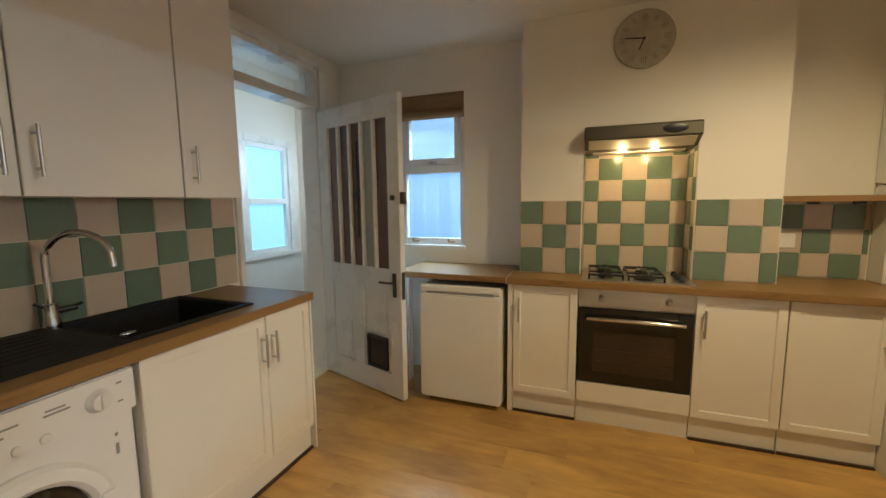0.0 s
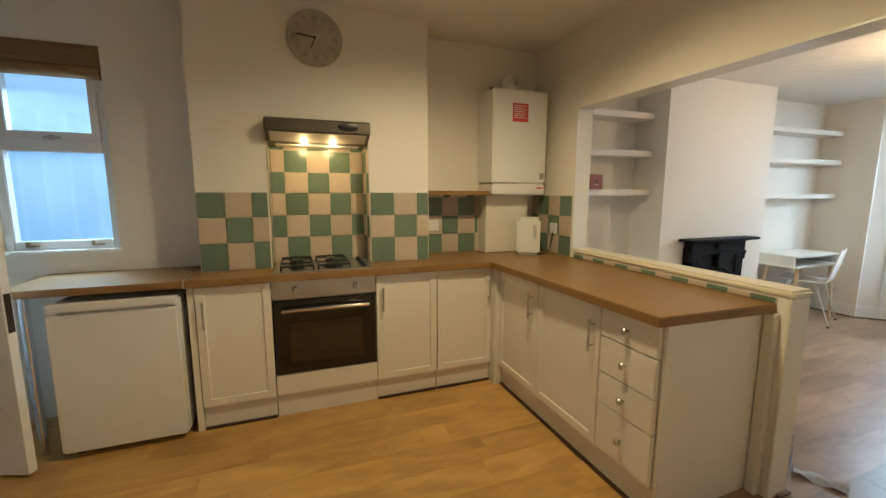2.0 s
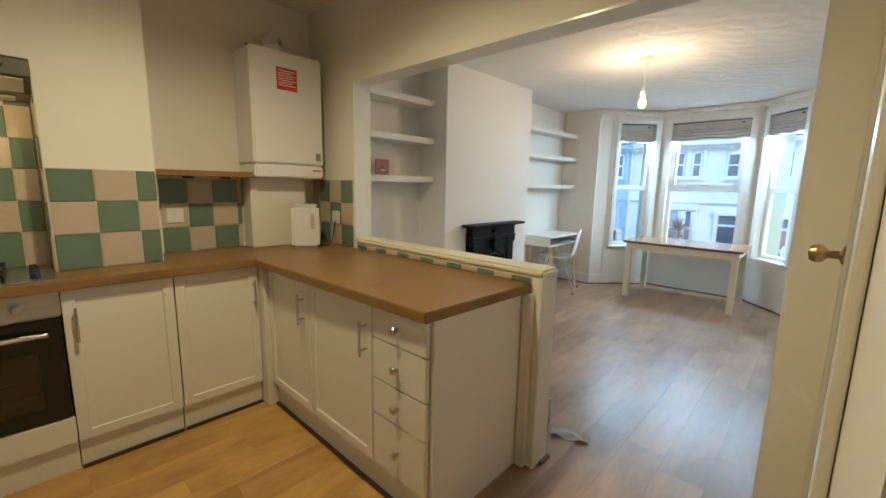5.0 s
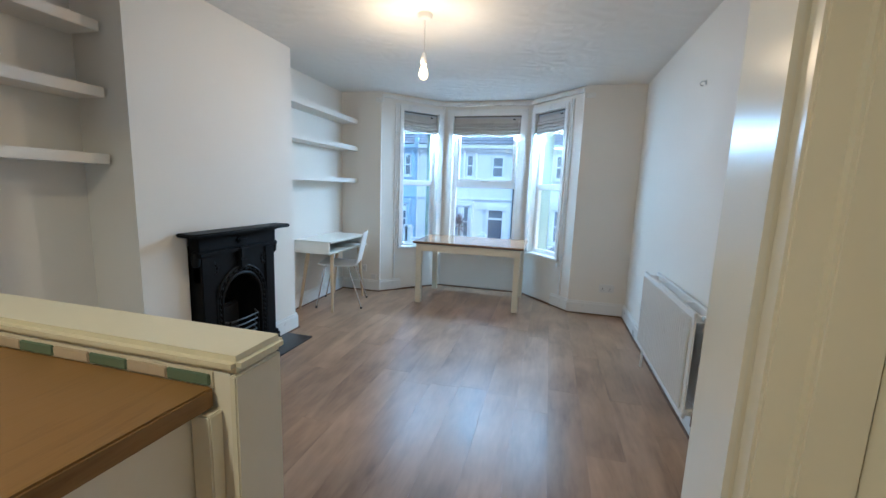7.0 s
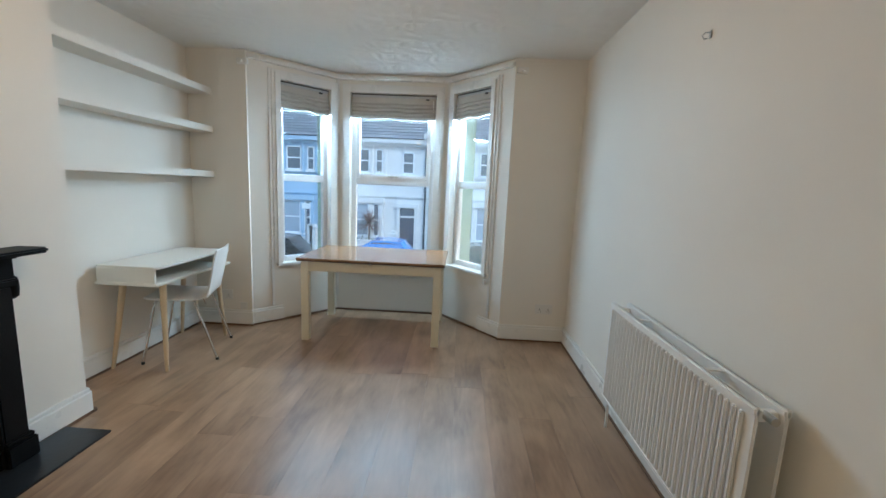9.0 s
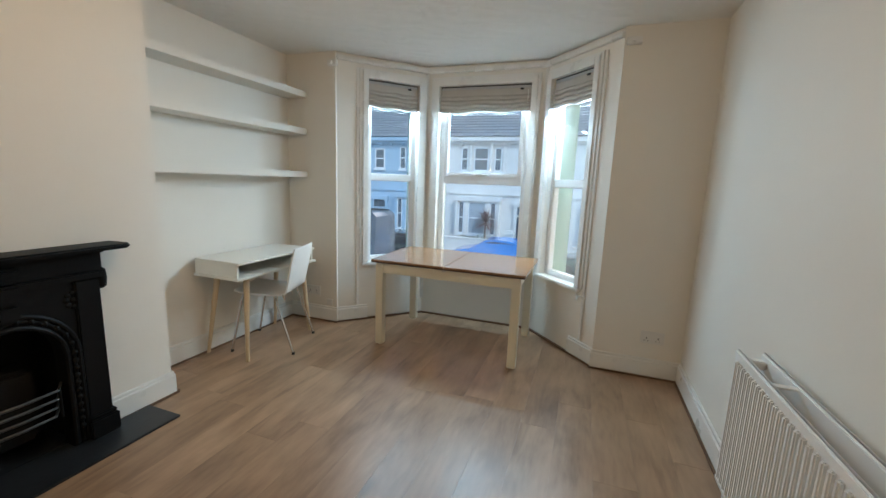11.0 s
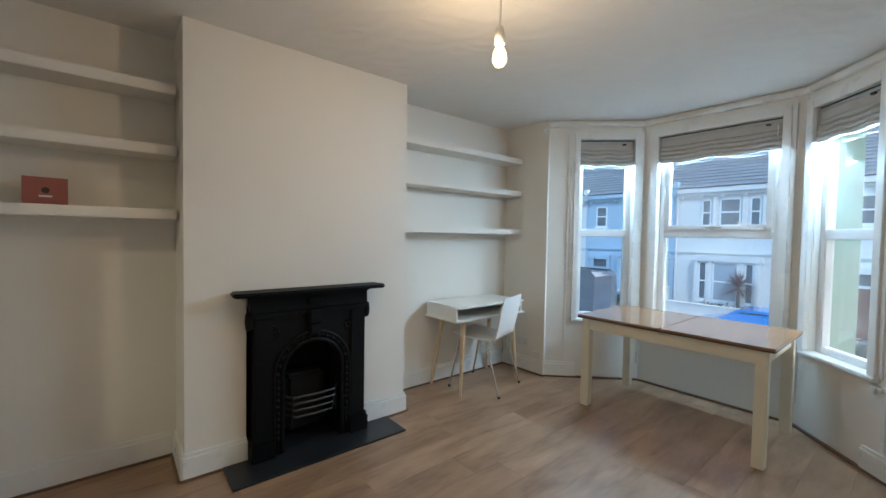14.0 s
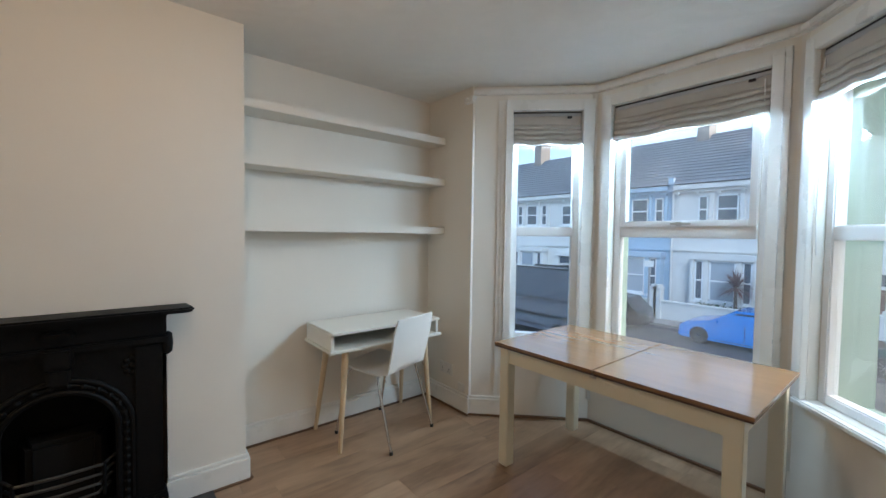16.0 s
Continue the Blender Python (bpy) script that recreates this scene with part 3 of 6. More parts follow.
tile_grid(by_name("chimney_breast_kitchen"), (1.229, 3.50), (1.229, 3.0), [0.011, 0.14, 0.208], NR, 0)
tile_grid(by_name("wall_kitchen_rear"), (0, KY1), (3, KY1), [1.690, 1.827, 1.960, 2.103, 2.130], [0.873, 1.015, 1.155, 1.295], 0)
tile_grid(by_name("wall_partition"), (KX1, 3.56), (KX1, 3.0), [0.01, 0.10, 0.235, 0.375, 0.512], [0.873, 1.015, 1.160, 1.310], 1)
tile_grid(by_name("half_wall"), (2.645, 3.03), (2.645, 1.0), [0.02 + 0.1 * k for k in range(14)], [0.8715, 0.897], 0)

# the worktops and the sill of the half wall
ws = tagged(mesh_ob("worktop", prism([(0.203, 3.05), (1.988, 3.038), (2.02, 1.732), (2.643, 1.706), (2.643, 3.555), (0.203, 3.555)], WT - 0.04, WT, 0.004), M_WORKTOP), "oak-look laminate worktop turning along the half wall", "worktop")
ws2 = tagged(mesh_ob("worktop", prism([(-0.50, 3.075), (0.199, 3.062), (0.199, 3.555), (-0.56, 3.555), (-0.56, 3.15)], WT - 0.04, WT - 0.002, 0.004), M_WORKTOP), "short oak-look worktop over the fridge", "worktop")
part("leg", rod(bmesh.new(), (-0.50, 3.16, 0), (-0.50, 3.16, WT - 0.04), 0.022), M_CHROME, ws2, "chrome tube leg", smooth=True)
part("joint_strip", boxes((0.196, 0.206, 3.056, 3.30, WT - 0.041, WT + 0.001)), M_STEEL, ws2)
tagged(mesh_ob("sill_board", boxes((2.636, 2.780, 1.648, 3.030, 0.901, 0.935), bevel=0.012), M_CREAMWOOD, True), "cream painted wooden sill on the half wall", "sill")
structure("trim_half_wall_end", boxes((2.638, 2.764, 1.652, 1.668, 0, 0.90), (2.614, 2.645, 1.69, 1.735, 0, 0.828), bevel=0.003), M_CREAMGLOSS, "cream painted end boards of the half wall", "trim")
structure("trim_half_wall_beading", boxes((2.69, 2.778, 1.636, 1.651, 0.0005, 0.016), (2.765, 2.778, 1.651, 2.9, 0.0005, 0.016), bevel=0.003), M_BEADING, "brown beading at the foot of the half wall", "trim")
structure("trim_half_wall_rail", boxes((2.757, 2.767, 1.67, 3.03, 0.870, 0.900), bevel=0.004), M_GLOSS, "white moulding under the sill", "trim")


def bar_handle(parent, x, y, z, length=0.15, upright=True):
    bm = bmesh.new()
    h = length / 2
    if upright:
        rod(bm, (x, y - 0.032, z - h), (x, y - 0.032, z + h), 0.006, sides=10)
        for s in (-1, 1):
            rod(bm, (x, y, z + s * (h - 0.025)), (x, y - 0.032, z + s * (h - 0.025)), 0.005, sides=8)
    return part("handle", bm, M_STEEL, parent, "brushed steel bar handle", smooth=True)


def shaker(parent, w, h, name="door"):
    """A framed door front, origin at its lower left, facing -y."""
    r = min(0.055, w * 0.2)
    bm = boxes((0, w, -0.02, 0, 0, h), bevel=0.0025)
    bm.normal_update()
    front = max((f for f in bm.faces if f.normal.y < -0.9), key=lambda f: f.calc_area())
    bmesh.ops.inset_region(bm, faces=[front], thickness=r, depth=0)
    bmesh.ops.inset_region(bm, faces=[front], thickness=0.005, depth=-0.008)
    return part(name, bm, M_CAB, parent)


def base_cabinet(x, y, rz, doors, depth=0.50, height=0.83, label="cream shaker base cabinet"):
    """A floor unit, origin at its lower left front, facing local -y. doors: (x0, x1, handle x, kind)."""
    w = doors[-1][1]
    c = thing("base_cabinet", label, "cabinet", x, y, 0, rz, group="base cabinets")
    part("body", boxes((0.002, w - 0.002, 0.0, depth, 0.13, height)), M_CABBOX, c)
    part("plinth", boxes((0.002, w - 0.002, 0.008, 0.022, 0, 0.129)), M_CABBOX, c, "cream plinth board")
    part("beading", boxes((0.002, w - 0.002, -0.010, 0.008, 0.0005, 0.014), bevel=0.003), M_DARKEDGE, c, "brown beading along the floor")
    for x0, x1, hx, kind in doors:
        if kind == "door":
            d = shaker(c, x1 - x0 - 0.004, height - 0.145)
            d.location = (x0 + 0.002, 0, 0.14)
            if hx is not None:
                bar_handle(d, hx - x0 - 0.002, -0.02, height - 0.145 - 0.15)
        else:
            zs = [0.143, 0.369, 0.520, 0.689, height - 0.004]
            for z0, z1 in zip(zs, zs[1:]):
                d = part("drawer", boxes((x0 + 0.002, x1 - 0.002, -0.02, 0, z0 + 0.002, z1 - 0.002), bevel=0.003), M_CAB, c)
                k = lathe([(0.006, 0), (0.006, 0.012), (0.014, 0.016), (0.016, 0.024), (0.012, 0.030), (0.004, 0.032)], 16)
                part("knob", k, M_STEEL, d, "round steel knob", smooth=True, m=Matrix.Translation(((x0 + x1) / 2, -0.02, (z0 + z1) / 2)) @ pose(0, 0, 0, 90))
    return c


base_cabinet(0.238, 3.10, 0, [(0, 0.380, 0.04, "door")])
base_cabinet(1.216, 3.10, 0, [(0, 0.402, 0.04, "door")])
base_cabinet(1.620, 3.10, 0, [(0, 0.40, 0.37, "door")], label="cream shaker corner cabinet")
base_cabinet(2.07, 3.02, -90, [(0, 0.455, 0.40, "door"), (0.455, 0.955, 0.915, "door"), (0.955, 1.265, None, "drawers")], depth=0.55, label="cream peninsula cabinet with two doors and four drawers")
tagged(mesh_ob("corner_post", boxes((2.022, 2.085, 3.022, 3.115, 0.0, 0.828), bevel=0.002), M_CAB), "narrow cream corner post between the cabinet runs", "panel")
tagged(mesh_ob("end_panel", boxes((2.072, 2.638, 1.738, 1.756, 0.0, 0.828), bevel=0.002), M_CAB), "plain cream end panel of the peninsula", "panel")
tagged(mesh_ob("end_panel", boxes((0.205, 0.236, 3.085, 3.29, 0.0, 0.828), bevel=0.002), M_CAB), "narrow cream panel beside the fridge", "panel")


def oven():
    o = thing("oven", "built-in steel and black glass electric oven", "oven", 0.621, 3.10, 0)
    w = 0.593
    part("body", boxes((0.005, w - 0.005, 0.0, 0.18, 0.135, 0.828)), M_CABBOX, o)
    f = part("control_panel", boxes((0, w, -0.022, 0, 0.722, 0.828), bevel=0.003), M_STEEL, o, "brushed steel control panel")
    for x in (0.13, 0.47):
        k = lathe([(0.022, 0), (0.021, 0.006), (0.017, 0.010), (0.016, 0.026), (0.013, 0.030)], 20)
        part("knob", k, M_STEEL, f, "round steel dial", smooth=True, m=Matrix.Translation((x, -0.022, 0.775)) @ pose(0, 0, 0, 90))
    d = part("door", boxes((0.004, w - 0.004, -0.022, 0, 0.268, 0.714), bevel=0.004), M_OVENGLASS, o, "black glass oven door")
    part("window", boxes((0.085, w - 0.085, -0.0235, -0.020, 0.335, 0.580), bevel=0.001), M_OVENINNER, d, "dark brown inner window")
    part("rack_lines", boxes(*[(0.10, w - 0.10, -0.0245, -0.0235, z, z + 0.003) for z in (0.40, 0.47)]), M_BRONZE, d)
    bm = bmesh.new()
    tube(bm, [(0.045, -0.022, 0.655), (0.050, -0.055, 0.658), (0.2, -0.064, 0.662), (0.4, -0.064, 0.662), (w - 0.050, -0.055, 0.658), (w - 0.045, -0.022, 0.655)], 0.011, 12)
    part("handle", bm, M_CHROME, d, "curved steel handle", smooth=True)
    part("lower_panel", boxes((0.0, w, -0.020, 0, 0.142, 0.262), bevel=0.003), M_CAB, o, "cream filler panel")
    part("plinth", boxes((0.0, w, 0.008, 0.022, 0, 0.13)), M_CABBOX, o)


def hob():
    h = thing("gas_hob", "steel four-burner gas hob with black pan supports", "hob", 0.925, 3.27, WT)
    part("plate", boxes((-0.29, 0.29, -0.19, 0.20, 0, 0.008), bevel=0.003), M_STEEL, h)
    for x, y, r in ((-0.16, -0.08, 0.032), (-0.16, 0.10, 0.04), (0.05, -0.08, 0.045), (0.05, 0.10, 0.032)):
        part("burner", lathe([(r * 1.3, 0.008), (r * 1.3, 0.016), (r, 0.018), (r, 0.028), (r * 0.8, 0.031)], 20, Matrix.Translation((x, y, 0))), M_BLACK, h, "round black burner", smooth=True)
    for cx in (-0.16, 0.05):
        bm = bmesh.new()
        for y in (-0.08, 0.10):
            for dx, dy in ((1, 0), (-1, 0), (0, 1), (0, -1)):
                box(bm, *sorted((cx + dx * 0.025 - 0.004 * abs(dy), cx + dx * 0.09 + 0.004 * abs(dy))), *sorted((y + dy * 0.025 - 0.004 * abs(dx), y + dy * 0.085 + 0.004 * abs(dx))), 0.036, 0.045)
        for s in (-1, 1):
            box(bm, cx + s * 0.09 - 0.004, cx + s * 0.09 + 0.004, -0.165, 0.185, 0.030, 0.040)
            for e in (-0.16, 0.18):
                box(bm, cx + s * 0.09 - 0.005, cx + s * 0.09 + 0.005, e - 0.005, e + 0.005, 0.006, 0.034)
        for e in (-0.165, 0.185):
            box(bm, cx - 0.09, cx + 0.09, e - 0.004, e + 0.004, 0.030, 0.040)
        part("pan_support", bm, M_BLACK, h)
    for y in (-0.13, -0.05, 0.03, 0.11):
        part("knob", lathe([(0.017, 0.008), (0.016, 0.014), (0.013, 0.028), (0.010, 0.030)], 14, Matrix.Translation((0.23, y, 0))), M_BLACK, h, "black dial", smooth=True)


def hood():
    h = thing("cooker_hood", "slim steel cooker hood with two lit lamps", "cooker hood", 0.925, 3.18, 1.68)
    bm = bmesh.new()
    pts = [(0.0, 0.0), (0.0, 0.065), (0.02, 0.075), (0.30, 0.075), (0.30, -0.058), (0.115, -0.050), (0.105, -0.044)]
    rows = [[bm.verts.new((x, y, z)) for y, z in pts] for x in (-0.297, 0.297)]
    for i in range(len(pts)):
        j = (i + 1) % len(pts)
        bm.faces.new((rows[0][i], rows[0][j], rows[1][j], rows[1][i]))
    bm.faces.new(rows[0])
    bm.faces.new(rows[1][::-1])
    bmesh.ops.bevel(bm, geom=list(bm.edges), offset=0.003, segments=1, affect="EDGES")
    part("body", bm, M_HOOD, h)
    part("switch", lathe([(0.062, 0), (0.060, 0.004), (0.05, 0.006)], 28, pose(0.165, -0.0, 0.038, 90) @ Matrix.Diagonal((1, 0.42, 1, 1))), M_BLACK, h, "oval black switch", smooth=True)
    part("end_cap", boxes((-0.300, -0.296, 0.002, 0.20, 0.004, 0.066)), M_BLACK, h)
    for x in (-0.085, 0.085):
        part("lamp", lathe([(0.016, -0.056), (0.018, -0.052), (0.018, -0.040)], 18, Matrix.Translation((x, 0.125, 0.0))), M_HOODLAMP, h, "lit halogen lamp", smooth=True)
    bm = bmesh.new()
    rows = [[bm.verts.new((x, y, z)) for y, z in ((0.010, -0.0065), (0.102, -0.0455), (0.102, -0.0485), (0.010, -0.0095))] for x in (-0.275, 0.275)]
    for i in range(4):
        bm.faces.new((rows[0][i], rows[0][(i + 1) % 4], rows[1][(i + 1) % 4], rows[1][i]))
    bm.faces.new(rows[0])
    bm.faces.new(rows[1][::-1])
    part("underside_panel", bm, M_HOODPAN, h, "pale metal panel behind the front edge, lamp light in its colour")
    part("filter", boxes((-0.25, 0.25, 0.16, 0.28, -0.064, -0.056), bevel=0.002), M_HOODPAN, h, "grease filter with lamp light in its pale colour")


def clock():
    c = thing("wall_clock", "round weathered wooden wall clock showing a quarter to seven", "clock", 0.925, 3.29, 2.228)
    part("face", lathe([(0.152, 0), (0.158, 0.006), (0.158, 0.020), (0.152, 0.026), (0.0005, 0.026)], 48, pose(0, 0, 0, 90)), M_CLOCK, c, smooth=True)
    for k in range(12):
        bm = bmesh.new()
        a = radians(30 * k)
        n = 3 if k % 3 == 0 else 2
        for s in range(n):
            m = pose(0, -0.0268, 0, 0, math.degrees(a)) @ Matrix.Translation(((s - (n - 1) / 2) * 0.011, 0, 0.115)) @ Matrix.Diagonal((0.004, 0.001, 0.034, 1))
            bmesh.ops.create_cube(bm, size=1.0, matrix=m)
        part("numeral", bm, M_CLOCKDARK, c)
    for ang, length, name in ((202.5, 0.065, "hour_hand"), (276, 0.10, "minute_hand")):
        bm = bmesh.new()
        bmesh.ops.create_cube(bm, size=1.0, matrix=pose(0, -0.030, 0, 0, ang) @ Matrix.Translation((0, 0, length / 2)) @ Matrix.Diagonal((0.007, 0.002, length, 1)))
        part(name, bm, M_BLACK, c)
    part("pivot", rod(bmesh.new(), (0, -0.026, 0), (0, -0.034, 0), 0.007), M_BLACK, c)


def boiler():
    b = thing("boiler", "white wall-mounted gas boiler with a red sticker", "boiler", 2.125, 3.305, 1.315)
    part("casing", boxes((0, 0.455, 0, 0.25, 0.085, 0.755), bevel=0.010), M_APPL, b)
    part("lower_flap", boxes((0.002, 0.453, 0.002, 0.25, 0.0, 0.082), bevel=0.010), M_APPL, b)
    part("sticker", boxes((0.155, 0.285, -0.0015, 0.001, 0.53, 0.66)), M_RED, b, "red warning sticker")
    part("sticker_text", boxes(*[(0.165, 0.275 - 0.02 * (k % 2), -0.0025, -0.0015, 0.64 - 0.014 * k, 0.644 - 0.014 * k) for k in range(7)]), M_PAPER, b)
    part("note", boxes((0.155, 0.285, -0.0015, 0.001, 0.485, 0.528)), M_PAPER, b, "white paper note")
    part("badge", boxes((0.40, 0.435, -0.0015, 0.001, 0.115, 0.165)), M_GREYPLASTIC, b)
    part("logo", boxes((0.375, 0.435, -0.0015, 0.003, 0.048, 0.056)), M_RED, b)
    bm = bmesh.new()
    tube(bm, [(0.20, 0.13, 0.75), (0.20, 0.13, 0.80), (0.205, 0.14, 0.83), (0.22, 0.18, 0.845), (0.24, 0.26, 0.845)], 0.055, 18)
    part("flue", bm, M_APPL, b, "white flue pipe", smooth=True)
    part("valve", boxes((0.03, 0.06, 0.10, 0.13, 0.755, 0.78)), M_BLACK, b)


def alcove_bits():
    s = thing("alcove_shelf", "oak shelf board under the boiler with two small lights", "shelf", 1.632, 3.30, 1.312)
    part("board", boxes((0, 0.49, 0.03, 0.255, 0, 0.032), bevel=0.003), M_WORKTOP, s)
    for x in (0.13, 0.32):
        part("light", boxes((x, x + 0.05, 0.045, 0.07, -0.012, 0), bevel=0.002), M_BLACK, s, "small dark under-shelf light")
    tagged(mesh_ob("pipe_boxing", boxes((2.135, 2.50, 3.42, 3.55, WT + 0.001, 1.312), bevel=0.004), M_CREAMGLOSS), "cream painted boxing below the boiler", "boxing")
    d = thing("dehumidifier", "small white plastic dehumidifier standing on the worktop", "appliance", 2.40, 3.24, WT, -28)
    bm = boxes((-0.085, 0.085, -0.055, 0.055, 0.004, 0.275), bevel=0.018)
    part("body", bm, M_PLASTIC, d, smooth=True)
    for k in range(12):
        part("vent_slot", boxes((0.03, 0.055, -0.0565, -0.0545, 0.13 + k * 0.008, 0.134 + k * 0.008)), M_GREYPLASTIC, d)
    part("lid", boxes((-0.075, 0.075, -0.045, 0.045, 0.274, 0.282), bevel=0.003), M_PLASTIC, d)
    part("foot_strip", boxes((-0.07, 0.07, -0.05, 0.05, 0.0, 0.005)), M_GREYPLASTIC, d)
    bm = bmesh.new()
    tube(bm, [(2.46, 3.24, WT + 0.012), (2.53, 3.20, WT + 0.008), (2.57, 3.22, WT + 0.02), (2.60, 3.24, WT + 0.06), (2.62, 3.24, WT + 0.17)], 0.004, 6)
    tagged(mesh_ob("power_cable", bm, M_BLACK, True), "black power cable running to the socket", "cable")
    k = thing("wall_socket", "white plastic double wall socket on the tiles", "socket", 2.63, 3.24, 1.06, -90, group="wall sockets")
    part("plate", boxes((-0.043, 0.043, -0.012, 0.001, -0.043, 0.043), bevel=0.004), M_PLASTIC, k)
    part("switch", boxes((0.008, 0.022, -0.015, -0.012, 0.005, 0.025)), M_PLASTIC, k)
    k = thing("wall_socket", "white plastic wall switch on the alcove tiles", "socket", 1.755, 3.552, 1.085, 0, group="wall sockets")
    part("plate", boxes((-0.043, 0.043, -0.010, 0.001, -0.043, 0.043), bevel=0.004), M_PLASTIC, k)


def fridge():
    f = thing("fridge", "white under-counter fridge below the worktop", "fridge", -0.371, 3.045, 0)
    part("body", boxes((0, 0.544, 0.03, 0.50, 0.03, 0.790), bevel=0.008), M_APPL, f)
    part("door", boxes((0, 0.544, -0.015, 0.026, 0.035, 0.745), bevel=0.010), M_APPL, f)
    part("top_strip", boxes((0.0, 0.544, -0.010, 0.03, 0.752, 0.800), bevel=0.010), M_APPL, f)
    # grey strip paints the shade in the grip groove
    part("grip_shade", boxes((0.05, 0.50, -0.008, 0.0, 0.744, 0.754)), M_GREYPLASTIC, f, "grey strip painting the shade in the grip under the top strip")
    for x in (0.05, 0.49):
        part("foot", rod(bmesh.new(), (x, 0.06, 0), (x, 0.06, 0.032), 0.018), M_BLACK, f)


oven()
hob()
hood()
clock()
boiler()
alcove_bits()
fridge()


# sink run along the left wall
def sink_run():
    w = tagged(mesh_ob("worktop", prism([(KX0, 0.80), (-0.685, 0.80), (-0.685, 2.365), (KX0, 2.365), (KX0, 1.80), (-1.22, 1.80), (-1.22, 2.025), (-0.81, 2.025), (-0.81, 1.545), (-1.22, 1.545), (-1.22, 1.7995), (KX0, 1.7995)], WT - 0.04, WT), M_WORKTOPY), "oak-look laminate worktop round the black sink", "worktop")
    s = thing("kitchen_sink", "black composite sink with a drainer let into the worktop", "sink", -1.02, 1.60, WT)
    bm = boxes((-0.235, 0.245, -0.60, -0.06, 0.0, 0.007), (-0.235, 0.245, 0.43, 0.46, 0, 0.009), (-0.235, -0.205, -0.06, 0.43, 0, 0.009), (0.215, 0.245, -0.06, 0.43, 0, 0.009), bevel=0.003)
    part("rim", bm, M_GRANITE, s)
    part("drainer_ribs", boxes(*[(-0.18 + 0.05 * k, -0.165 + 0.05 * k, -0.55, -0.15, 0.007, 0.010) for k in range(7)], bevel=0.0015), M_GRANITE, s)
    part("bowl", boxes((-0.20, 0.21, -0.055, 0.425, -0.18, -0.17), (-0.20, -0.192, -0.055, 0.425, -0.17, 0.006), (0.202, 0.21, -0.055, 0.425, -0.17, 0.006), (-0.192, 0.202, -0.055, -0.047, -0.17, 0.006), (-0.192, 0.202, 0.417, 0.425, -0.17, 0.006)), M_GRANITE, s)
    part("overflow", lathe([(0.022, 0.007), (0.021, 0.010), (0.012, 0.0105)], 20, Matrix.Translation((0.15, -0.02, 0)) @ Matrix.Diagonal((0.6, 1.2, 1, 1))), M_STEEL, s, "oval steel overflow cover", smooth=True)
    t = thing("mixer_tap", "tall chrome swan-neck mixer tap behind the sink", "tap", -1.20, 1.525, WT)
    part("base", lathe([(0.028, 0.006), (0.027, 0.03), (0.023, 0.05), (0.023, 0.10), (0.018, 0.105)], 20), M_CHROME, t, smooth=True)
    bm = bmesh.new()
    tube(bm, [(0, 0, 0.10), (0, 0, 0.22)] + [(0.105 - 0.105 * math.cos(a), 0.05 * (1 - math.cos(a)), 0.26 + 0.105 * math.sin(a)) for a in [math.pi * k / 12 for k in range(12)]] + [(0.212, 0.10, 0.235)], 0.012, 14)
    part("spout", bm, M_CHROME, t, smooth=True)
    bm = bmesh.new()
    rod(bm, (0, 0.02, 0.07), (0.01, 0.075, 0.075), 0.012)
    rod(bm, (0.005, 0.06, 0.075), (0.03, 0.085, 0.09), 0.006)
    part("lever", bm, M_BLACK, t, "dark lever", smooth=True)
    part("pin", rod(bmesh.new(), (0, -0.02, 0.09), (-0.005, -0.045, 0.11), 0.005), M_BLACK, t, smooth=True)
    base_cabinet(-0.725, 1.503, 90, [(0, 0.545, 0.515, "door"), (0.545, 0.845, 0.575, "door")], depth=0.04, label="cream shaker sink cabinet with two doors")
    tagged(mesh_ob("end_panel", boxes((-1.27, -0.70, 2.348, 2.362, 0, 0.828), bevel=0.002), M_CAB), "plain cream end panel of the sink run", "panel")


